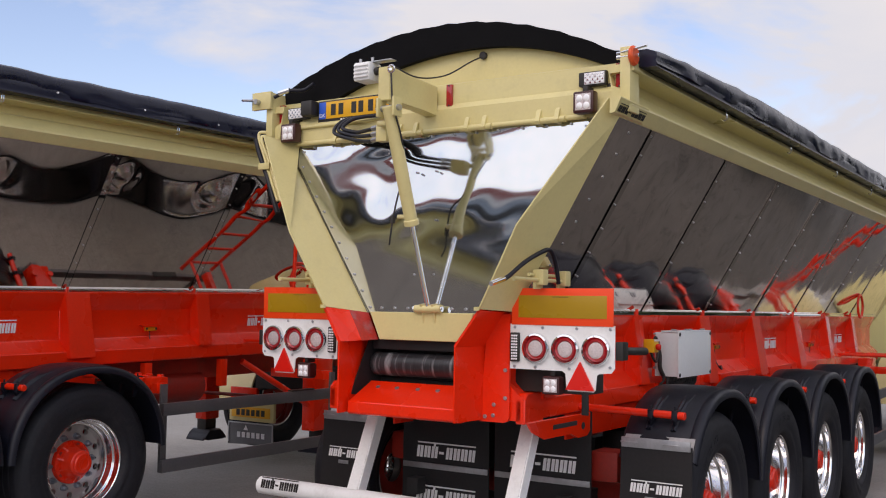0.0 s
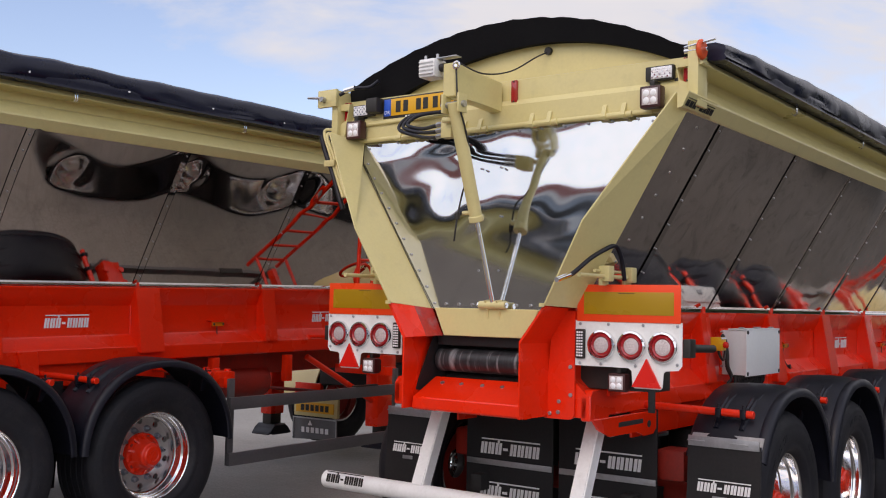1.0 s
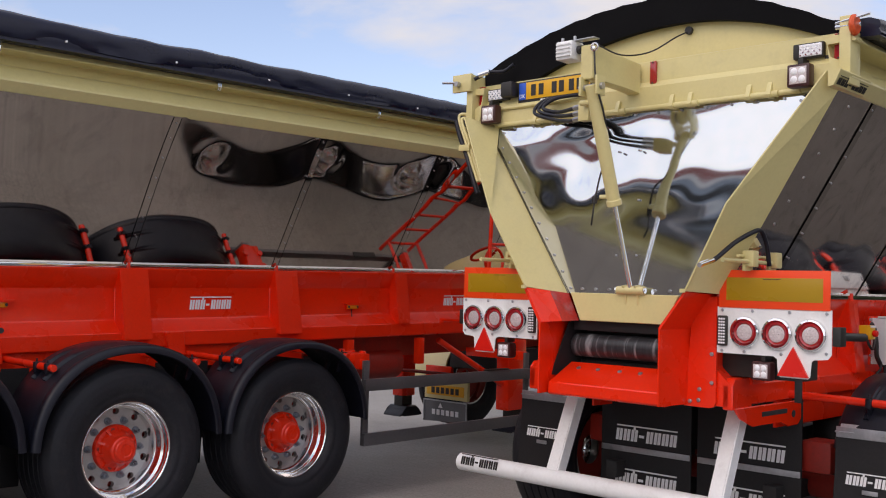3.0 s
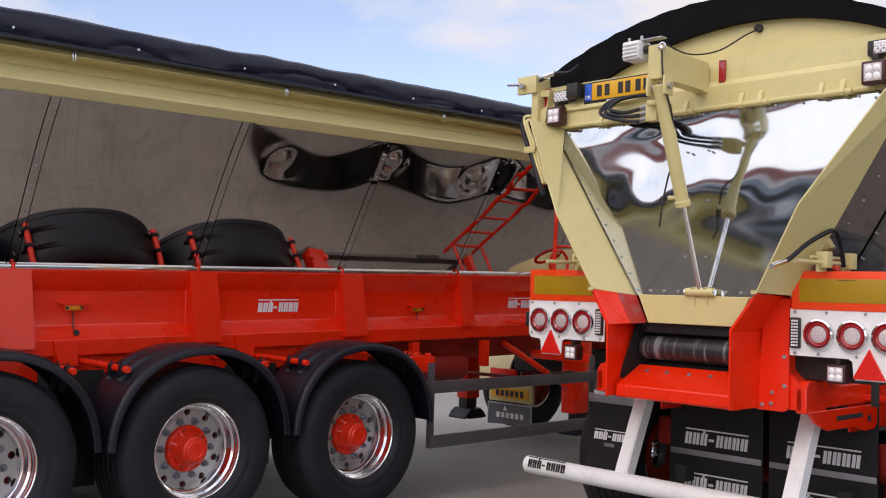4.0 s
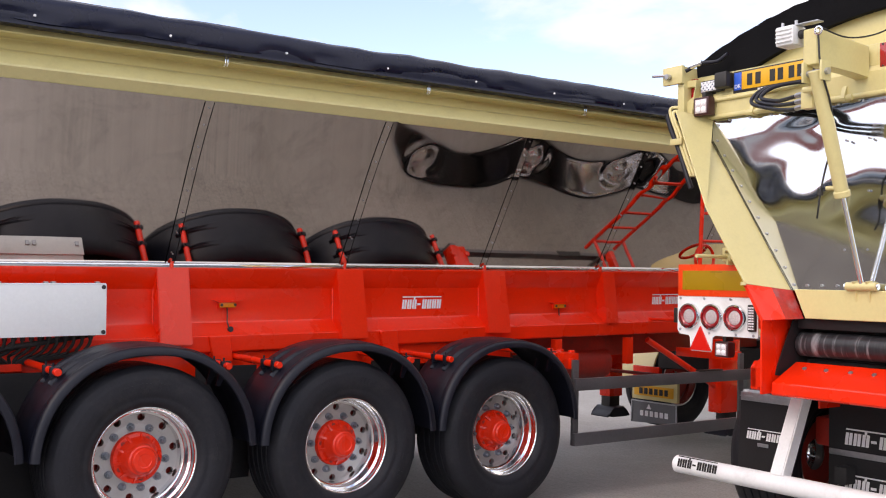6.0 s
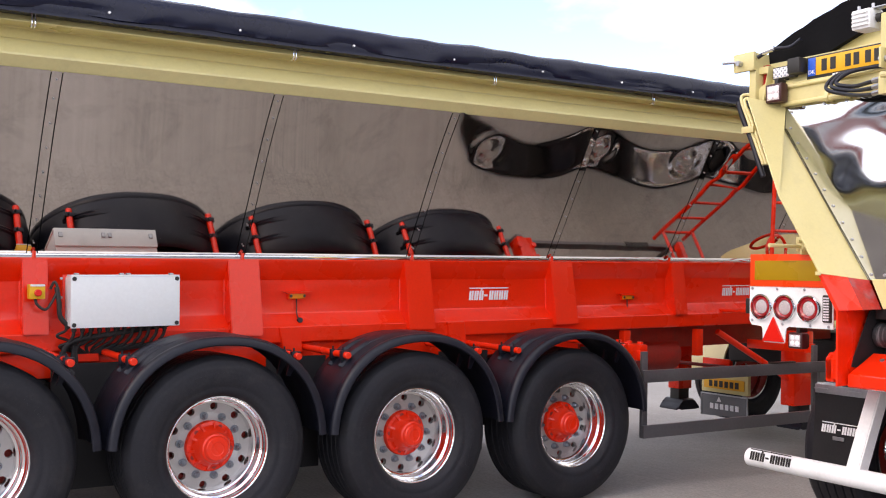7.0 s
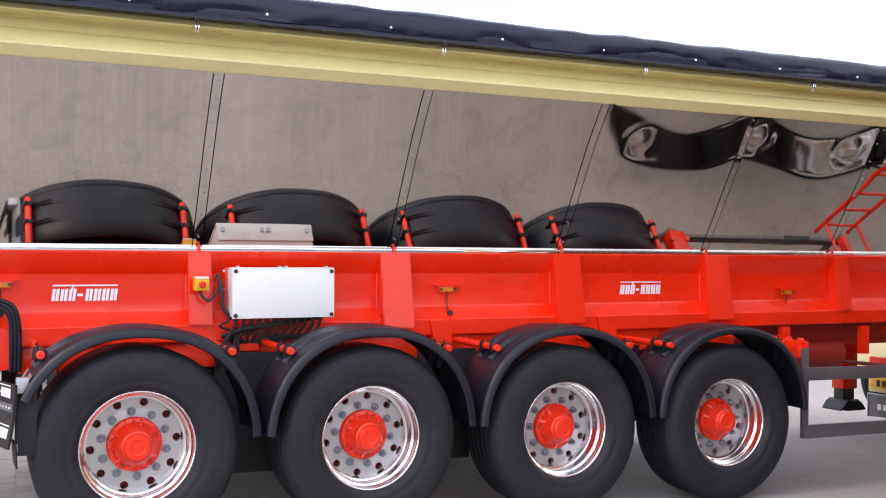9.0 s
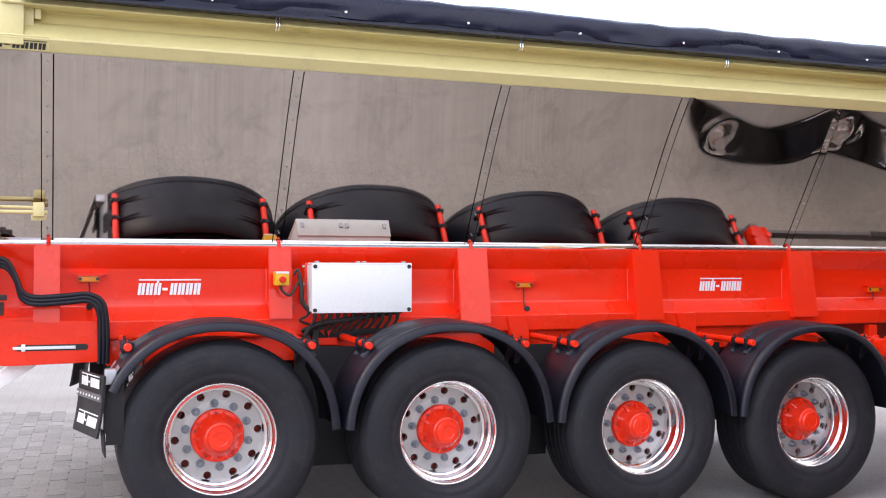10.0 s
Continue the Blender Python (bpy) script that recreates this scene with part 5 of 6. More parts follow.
def make_trailer_rear(t):
    # top beam with a fold
    bm = bmesh.new()
    add_prism(bm, [(0.130, 2.818), (0.112, 2.812), (0.110, 2.700), (0.082, 2.668), (0.080, 2.545), (0.21, 2.540), (0.21, 2.818)], "y", -1.15, 1.15)
    beam = part("rear_beam", bm, CREAM, t, "cream folded rear top beam", smooth=20)
    for y in (0.62, 0.15, -0.30, -0.74):
        bm = bmesh.new()
        for d in (-0.055, 0.055):
            add_prism(bm, [(0.090, 2.62), (0.070, 2.60), (0.050, 2.545), (0.060, 2.530), (0.110, 2.530), (0.110, 2.62)], "y", y + d - 0.012, y + d + 0.012)
        add_cyl(bm, (0.075, y - 0.10, 2.548), (0.075, y + 0.10, 2.548), 0.017, 12)
        part("hinge", bm, CREAM, beam, "welded gate hinge")
    rod("hinge_pipe", (0.085, -0.95, 2.552), (0.085, 0.98, 2.552), 0.014, CREAM, beam)
    for y0, y1 in ((-1.148, -1.108), (-0.128, -0.092), (1.108, 1.148)):
        bm = bmesh.new()
        x = 0.100 if abs(y0) > 0.5 else 0.100
        add_box(bm, x - 0.008, x + 0.012, y0, y1, 2.685, 2.808, 0.004)
        r = part("red_reflector", bm, RED_LENS, beam, "upright red reflector")
        for z in (2.69, 2.80):
            rod("screw", (x - 0.008, (y0 + y1) / 2, z), (x - 0.011, (y0 + y1) / 2, z), 0.005, INK, r, n=8)
    for y0, y1 in ((-1.062, -0.908), (0.903, 1.066)):
        wl_ = box("reverse_lamp", (0.078, 0.112, y0, y1, 2.704, 2.780), INK, beam, "clear reversing lamp in a black frame", bev=0.010)
        lens_end = y1 - 0.008 if y0 > 0 else y0 + 0.008
        face = sorted((lens_end, lens_end + (-0.112 if y0 > 0 else 0.112)))
        box("lens_plate", (0.074, 0.079, face[0], face[1], 2.712, 2.772), CLEAR_LENS, wl_, "clear dotted lens", bev=0.003)
        for k in range(8):
            for j in range(4):
                rod("led", (0.075, face[0] + 0.008 + 0.0137 * k, 2.720 + 0.0145 * j), (0.070, face[0] + 0.008 + 0.0137 * k, 2.720 + 0.0145 * j), 0.0052, CHROME if (k + j) % 2 else CLEAR_LENS, wl_, n=6)
    led_cluster(t, 0.045, -1.029, -0.915, 2.554, 2.666)
    led_cluster(t, 0.045, 0.936, 1.052, 2.556, 2.668)
    # holes drawn as black discs on the beam, their shade painted
    for y in (-1.07, 0.985):
        rod("bolt_hole", (0.106, y, 2.700), (0.1095, y, 2.700), 0.014, INK, beam, n=14)
    box("plug_socket", (0.03, 0.11, 0.835, 0.925, 2.712, 2.805), INK, beam, "black plug socket", bev=0.015)
    # number plate with plain bars
    bm = bmesh.new()
    add_box(bm, 0.086, 0.100, 0.285, 0.828, 2.668, 2.801, 0.004)
    pl = part("plate_frame", bm, INK, beam, "black number plate frame")
    box("plate_field", (0.0835, 0.0865, 0.297, 0.765, 2.690, 2.792), PLATE_YELLOW, pl, "yellow number plate with plain dark bars", bev=0.001)
    box("plate_badge", (0.0835, 0.0865, 0.767, 0.818, 2.690, 2.792), PLATE_BLUE, pl, "blue country strip", bev=0.001)
    for y in (0.690, 0.632, 0.535, 0.482, 0.41, 0.355):
        box("plate_bar", (0.082, 0.084, y, y + 0.036, 2.708, 2.776), INK, pl, bev=0)
    for k in range(11):
        box("frame_bar", (0.0845, 0.0862, 0.43 + 0.021 * k, 0.43 + 0.021 * k + 0.014, 2.673, 2.684), INK_WHITE, pl, bev=0)
    cu = bpy.data.curves.new("country_code", "FONT")
    cu.body, cu.size, cu.extrude, cu.align_x = "DK", 0.032, 0.0006, "CENTER"
    txt = new("country_code", cu)
    txt.parent = pl
    txt.matrix_basis = Matrix(((0, 0, -1, 0.0828), (-1, 0, 0, 0.793), (0, 1, 0, 2.701), (0, 0, 0, 1)))
    cu.materials.append(INK_WHITE)

    # corner posts, pulley and brackets for the tarp
    box("corner_post", (0.045, 0.165, -1.205, -1.150, 2.55, 2.875), CREAM, t, "cream corner post with pulley", bev=0.006)
    pul = rod("pulley", (0.055, -1.206, 2.825), (0.055, -1.232, 2.825), 0.050, ORANGE, t, "orange rope pulley on the corner post", n=24, bev=0.008)
    rod("axle_bolt", (0.055, -1.13, 2.825), (0.055, -1.25, 2.825), 0.011, CHROME, pul, n=8)
    rod("hook_bolt", (0.055, -1.13, 2.845), (0.03, -1.30, 2.862), 0.007, CHROME, pul, n=8)
    lb = box("corner_bracket", (0.005, 0.03, 1.145, 1.300, 2.775, 2.885), CREAM, t, "cream bearing bracket of the tarp roller", bev=0.004)
    box("bracket_arm", (0.03, 0.16, 1.150, 1.200, 2.60, 2.88), CREAM, lb)
    rod("bearing_bolt", (0.0, 1.24, 2.822), (-0.028, 1.24, 2.822), 0.017, ZINC, lb, n=8)
    rod("roller_end", (-0.01, 1.24, 2.83), (-0.01, 1.37, 2.845), 0.008, ZINC, lb, n=8)
    hose("ratchet_strap", [(0.02, 1.13, 2.845), (0.06, 1.05, 2.885), (0.09, 0.95, 2.885), (0.10, 0.88, 2.92)], 0.012, PLASTIC, t, "dark strap with a steel buckle")
    rod("strap_buckle", (0.03, 1.10, 2.868), (0.05, 1.03, 2.886), 0.015, CHROME, t, "steel strap buckle", n=8)

    # projecting arm with the gate cylinder
    bm = bmesh.new()
    add_prism(bm, [(-0.36, 2.828), (-0.36, 2.648), (-0.06, 2.648), (0.04, 2.642), (0.09, 2.634), (0.09, 2.800)], "y", -0.036, 0.042, 0.004)
    arm = part("cylinder_arm", bm, CREAM, t, "cream projecting arm that carries the gate cylinder")
    for y in (-0.082, 0.020):
        box("lug", (-0.385, -0.31, y, y + 0.014, 2.56, 2.66), CREAM, arm)
    rod("pin", (-0.350, -0.098, 2.605), (-0.350, 0.05, 2.605), 0.017, ZINC, arm, n=10)
    rod("eye_bolt", (-0.355, -0.032, 2.805), (-0.375, -0.050, 2.805), 0.008, CHROME, arm, n=8)
    bm = bmesh.new()
    add_tube(bm, [(-0.378, -0.056 + 0.020 * math.cos(a), 2.805 + 0.020 * math.sin(a)) for a in [k * math.tau / 10 for k in range(11)]], 0.005, 6, 2)
    part("ring", bm, CHROME, arm)
    top, low = Vector((-0.350, -0.028, 2.605)), Vector((-0.005, -0.062, 1.560))
    d = (low - top)
    bm = bmesh.new()
    add_cyl(bm, top - d * 0.012, top + d * 0.555, 0.037, 20, 0.035, bev=0.004)
    cyl = part("cylinder_barrel", bm, CREAM, t, "cream hydraulic cylinder that works the gate")
    rod("gland", top + d * 0.545, top + d * 0.575, 0.041, CREAM, cyl, n=18, bev=0.004)
    rod("piston_rod", top + d * 0.56, low, 0.0125, CHROME, cyl, "chrome piston rod")
    rod("port", top + d * 0.53 + Vector((0, 0.03, 0)), top + d * 0.53 + Vector((-0.01, 0.075, 0)), 0.012, CREAM, cyl, n=10)
    rod("port", top + d * 0.07 + Vector((0, 0.03, 0)), top + d * 0.07 + Vector((-0.01, 0.085, 0)), 0.016, CREAM, cyl, n=10)
    box("valve_block", (-0.305, -0.250, 0.025, 0.092, 2.445, 2.54), CREAM, cyl)
    hose("cylinder_cord", [(-0.378, -0.056, 2.785), (-0.376, -0.070, 2.62), (-0.30, -0.074, 2.45), (-0.21, -0.035, 2.28), (-0.19, 0.020, 2.17), (-0.20, 0.045, 2.04), (-0.21, 0.05, 1.96), (-0.20, 0.065, 1.90)], 0.005, INK, cyl)
    rod("cord_knot", (-0.203, 0.045, 2.05), (-0.203, 0.046, 2.015), 0.014, INK, cyl, n=8)
    # clevis on the gate
    bm = bmesh.new()
    for y in (-0.105, -0.03):
        add_prism(bm, [(-0.030, 1.585), (0.02, 1.59), (0.03, 1.54), (0.01, 1.455), (-0.006, 1.535)], "y", y, y + 0.012)
    add_cyl(bm, (-0.005, -0.145, 1.560), (-0.005, 0.022, 1.560), 0.022, 14)
    clevis = part("clevis", bm, CREAM, t, "cream clevis at the foot of the gate")
    for y in (-0.152, 0.022):
        rod("pin_end", (-0.005, y, 1.560), (-0.005, y + 0.012, 1.560), 0.016, CHROME, clevis, n=8)

    # polished gate sheet, dented
    bm = bmesh.new()
    nx, nz = 56, 60
    grid = []
    for i in range(nx + 1):
        row = []
        for j in range(nz + 1):
            u, v = i / nx * 2 - 1, j / nz
            y = u * min(0.984, 0.374 + 0.702 * v)
            x = 0.030 + 0.075 * v
            z = 1.535 + 1.010 * v
            fade = (1 - abs(u) ** 6) * (min(1, v * 6)) * min(1, (1 - v) * 9)
            up = min(1.0, max(0.0, (v - 0.36) / 0.34))
            up = up * up * (3 - 2 * up)
            h = -fade * up * 0.024 * (noise.noise(Vector((y * 1.9 + 3.0, z * 1.7, 2.0))) + 0.34 * noise.noise(Vector((y * 4.6, z * 4.0, 7.0))))
            h += fade * 0.0007 * noise.noise(Vector((y * 3.0, z * 2.2, 11.0)))
            row.append(bm.verts.new((x + h, y, z)))
        grid.append(row)
    for i in range(nx):
        for j in range(nz):
            bm.faces.new((grid[i][j], grid[i + 1][j], grid[i + 1][j + 1], grid[i][j + 1]))
    gate = part("gate_sheet", bm, GATE_STEEL, t, "dented mirror-polished steel discharge gate", smooth=60)
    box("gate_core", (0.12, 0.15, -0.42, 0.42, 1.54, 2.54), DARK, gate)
    for k in range(13):
        y = -0.86 + 1.72 * k / 12
        rod("rivet", (0.104, y, 2.525), (0.094, y, 2.525), 0.007, ZINC, gate, n=8)
    for s in (1, -1):
        for k in range(11):
            v = 0.03 + 0.93 * k / 10
            y = s * min(0.945, 0.342 + 0.702 * v)
            rod("rivet", (0.032 + 0.075 * v, y, 1.535 + 1.01 * v), (0.022 + 0.075 * v, y, 1.535 + 1.01 * v), 0.0075, ZINC, gate, n=8)
    for y in (-0.28, -0.19, 0.10, 0.19, 0.28):
        rod("rivet", (0.034, y, 1.562), (0.024, y, 1.562), 0.0075, ZINC, gate, n=8)
    for y in (-0.06, 0.07):
        for z in (1.75, 2.05, 2.32):
            rod("rivet", (0.05, y, z), (0.030 + 0.055 * (z - 1.535), y, z), 0.006, ZINC, gate, n=8)
    # cream foot of the gate
    bm = bmesh.new()
    add_prism(bm, [(-0.345, 1.540), (0.345, 1.540), (0.275, 1.385), (-0.275, 1.385)], "x", 0.005, 0.05, 0.003)
    part("gate_foot", bm, CREAM, t, "cream foot plate of the gate")

    # wings: cream cheeks that guide the flow, red below
    for s in (1, -1):
        def q(x, y, z):
            return (x, -s * y, z)
        inner = [q(0.108, 0.990, 2.55), q(0.030, 0.376, 1.535), q(-0.060, 1.130, 2.60), q(-0.245, 0.735, 1.985), q(-0.205, 0.500, 1.566), q(0.094, 0.990, 2.412)]
        skin("wing_inner", inner, [(0, 2, 3, 5), (5, 3, 4, 1)], 0.008, CREAM, t, "cream wing plate beside the gate", smooth=50)
        # thin dark bead drawn in place of the shadow gap along the joint
        hose("gate_seal", [q(0.086, 0.985, 2.412), q(0.058, 0.694, 1.995), q(0.022, 0.372, 1.535)], 0.0028, GAP_SHADE, t, "dark olive line as the shaded gap between wing and gate", n=6)
        outer = [q(0.030, 1.150, 2.512), q(0.030, 0.586, 1.552), q(-0.203, 0.506, 1.564), q(-0.245, 0.743, 1.985), q(-0.060, 1.138, 2.60), q(0.060, 1.208, 2.60)]
        skin("wing_outer", outer, [(0, 5, 4, 3), (0, 3, 2, 1)], 0.008, CREAM, t, "cream outer wing plate")
        red = [q(-0.225, 0.372, 0.985), q(-0.225, 0.372, 1.372), q(-0.205, 0.503, 1.563), q(0.34, 0.545, 1.545), q(0.36, 0.430, 1.372), q(0.40, 0.430, 0.990)]
        cheek = skin("chute_cheek", red, [(0, 1, 4, 5), (1, 2, 3, 4)], 0.010, RED, t, "red cheek plate of the discharge chute")
        skin("chute_slope", [q(-0.203, 0.498, 1.562), q(-0.075, 0.428, 1.547), q(-0.082, 0.330, 1.380), q(-0.223, 0.368, 1.375)], [(0, 1, 2, 3)], 0.008, RED, cheek, "red sloping plate of the chute")
        skin("wear_strip", [q(-0.074, 0.4275, 1.547), q(0.028, 0.372, 1.534), q(0.03, 0.30, 1.385), q(-0.081, 0.3295, 1.380)], [(0, 1, 2, 3)], 0.008, WORN_RED, cheek, "chute slope worn down to bare steel")
        bm = bmesh.new()
        add_prism(bm, [(-s * a, b) for a, b in ((0.385, 0.978), (0.530, 0.978), (0.552, 0.986), (0.562, 1.006), (0.562, 1.54), (0.43, 1.54))], "x", 0.012, 0.0285, 0.002)
        flange = part("cheek_flange", bm, RED, cheek, "red bolted flange of the chute")
        for yb, z in ((0.539, 1.250), (0.541, 1.106), (0.473, 1.069), (0.469, 1.014), (0.420, 1.005)):
            rod("flange_bolt", q(0.016, yb, z), q(0.003, yb, z), 0.0115, ZINC, flange, n=6, bev=0.003)
        for x, z in ((0.10, 1.29), (0.31, 1.20), (0.31, 1.10), (0.20, 1.06), (0.12, 1.01), (0.19, 1.012), (0.31, 1.40)):
            rod("bolt", q(x, 0.42, z), q(x, 0.446, z), 0.013, ZINC, cheek, n=6, bev=0.002)
        for x in (-0.22, -0.08):
            rod("bolt", q(x, 0.50, 1.556), q(x, 0.50, 1.575), 0.016, CREAM, cheek, n=6)
        # rear cross beam carrying boards and bumper
        bm = bmesh.new()
        add_prism(bm, [(0.03, 0.975), (0.03, 1.10), (0.06, 1.135), (0.24, 1.135), (0.24, 0.975)], "y", min(-s * 0.590, -s * 0.645), max(-s * 0.590, -s * 0.645), 0.006)
        part("cross_beam", bm, RED, t, "red rear cross beam")
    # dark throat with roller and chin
    # near-black back wall puts the throat's inner shade into its colour
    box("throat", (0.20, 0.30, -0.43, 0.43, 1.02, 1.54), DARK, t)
    for s in (1, -1):
        skin("throat_side", [(0.03, s * 0.36, 1.385), (0.25, s * 0.36, 1.385), (0.25, s * 0.37, 1.05), (-0.10, s * 0.385, 1.08)], [(0, 1, 2, 3)], 0.006, FLAP, t, "black rubber throat lining")
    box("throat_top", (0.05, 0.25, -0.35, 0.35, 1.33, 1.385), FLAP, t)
    rod("roller", (0.10, -0.36, 1.245), (0.10, 0.36, 1.245), 0.066, DRUM, t, "worn black conveyor roller with pale smears", n=40, bev=0.006)
    bm = bmesh.new()
    vs = [(0.06, 1.150), (-0.150, 1.045), (-0.156, 0.985), (-0.14, 0.975), (0.08, 0.99), (0.08, 1.14)]
    add_prism(bm, vs, "y", -0.366, 0.366, 0.004)
    chin = part("chute_lip", bm, RED, t, "red sloping lip of the chute", smooth=20)
    for y in (-0.27, -0.13, 0.0, 0.14, 0.27):
        rod("lip_bolt", (0.001, y, 1.113), (-0.0045, y, 1.1240), 0.0125, ZINC, chin, n=8)

    lamp_board(t, 1)
    lamp_board(t, -1)

    # rear bumper
    bm = bmesh.new()
    add_cyl(bm, (0.12, -1.25, 0.460), (0.12, 1.25, 0.460), 0.053, 28, bev=0.008)
    bump = part("bumper_tube", bm, WHITE, t, "white tubular underrun bumper")
    for s in (1, -1):
        bm = bmesh.new()
        top, low = Vector((0.36, -s * 0.52, 0.99)), Vector((0.135, -s * 0.52, 0.49))
        d = (low - top)
        u = Vector((d.z, 0, -d.x)).normalized() * 0.042
        w = Vector((0, 0.042, 0))
        vs = [bm.verts.new(p + a * u + b * w) for p in (top, low) for a, b in ((-1, -1), (1, -1), (1, 1), (-1, 1))]
        for f in ((0, 1, 2, 3), (7, 6, 5, 4), (0, 4, 5, 1), (1, 5, 6, 2), (2, 6, 7, 3), (3, 7, 4, 0)):
            bm.faces.new([vs[i] for i in f])
        bmesh.ops.bevel(bm, geom=list(bm.edges), offset=0.006, segments=2, affect="EDGES")
        part("bumper_leg", bm, WHITE, bump, "white square bumper leg")
    # maker's mark wrapped on the tube's end
    logo(bump, (0.0655, 1.20, 0.455), (0, -1, 0), (0.12, 0, 1), 0.30, INK, "black maker's mark as plain bars")

    # hydraulic pipes on the left edge and hoses to the cylinder
    for k in range(2):
        o = 0.024 * k
        hose("edge_pipe", [(0.085, 1.02, 2.635 - o), (0.06, 1.20, 2.640 - o), (0.04, 1.268 - o, 2.625 - o), (0.03, 1.20 - o, 2.47), (0.015, 1.13 - o, 2.33), (0.0, 1.06 - o, 2.20)], 0.010, CREAM, t, "cream hydraulic pipe along the edge")
    hose("edge_hose", [(0.04, 1.290, 2.60), (0.035, 1.25, 2.50), (0.02, 1.17, 2.36), (0.0, 1.09, 2.20), (0.0, 1.06, 2.13)], 0.016, PLASTIC, t, "black hose strapped to the edge pipes")
    bm = bmesh.new()
    add_box(bm, 0.0, 0.05, 1.14, 1.23, 2.40, 2.44, 0.004)
    part("pipe_clip", bm, CREAM, t)
    for k in range(3):
        o = 0.032 * k
        hose("gate_hose", [(-0.26, 0.10, 2.53 - o), (-0.20, 0.22, 2.535 - o), (-0.08, 0.40 + o * 0.5, 2.555 - o * 0.6), (-0.02, 0.55 + o, 2.600 - o * 0.3), (0.02, 0.50 + o, 2.655), (0.05, 0.36, 2.668), (0.08, 0.26, 2.66)], 0.011, PLASTIC, t, "black hydraulic hose to the gate cylinder")
        rod("hose_ferrule", (-0.27, 0.085, 2.53 - o), (-0.23, 0.17, 2.533 - o), 0.014, ZINC, t, "zinc-plated hose ferrule", n=10)
    rod("beam_pipe", (0.075, 0.30, 2.655), (0.075, 1.06, 2.648), 0.011, CREAM, t)
    # camera on the arm and its cord
    camb = box("rear_view_unit", (-0.39, -0.28, 0.080, 0.185, 2.762, 2.862), WHITE, t, "white rear-view camera housing with fins", bev=0.012)
    for k in range(4):
        box("fin", (-0.400, -0.388, 0.088, 0.177, 2.778 + 0.02 * k, 2.786 + 0.02 * k), WHITE, camb, bev=0.002)
    rod("knob", (-0.335, 0.075, 2.815), (-0.335, 0.048, 2.815), 0.022, INK, camb, n=14)
    box("camera_bracket", (-0.36, -0.31, -0.04, 0.10, 2.860, 2.867), ZINC, camb, bev=0.002)
    for y in (0.10, 0.18):
        rod("stud", (-0.335, y, 2.868), (-0.335, y, 2.892), 0.008, ZINC, camb, n=8)
    hose("arch_cord", [(-0.378, -0.056, 2.825), (-0.20, -0.10, 2.79), (-0.02, -0.16, 2.83), (0.13, -0.23, 2.93), (0.215, -0.262, 2.975)], 0.0042, INK, t, "thin dark cord to the headboard")
    rod("cord_anchor", (0.195, -0.262, 2.975), (0.22, -0.262, 2.975), 0.022, INK, t, n=10)


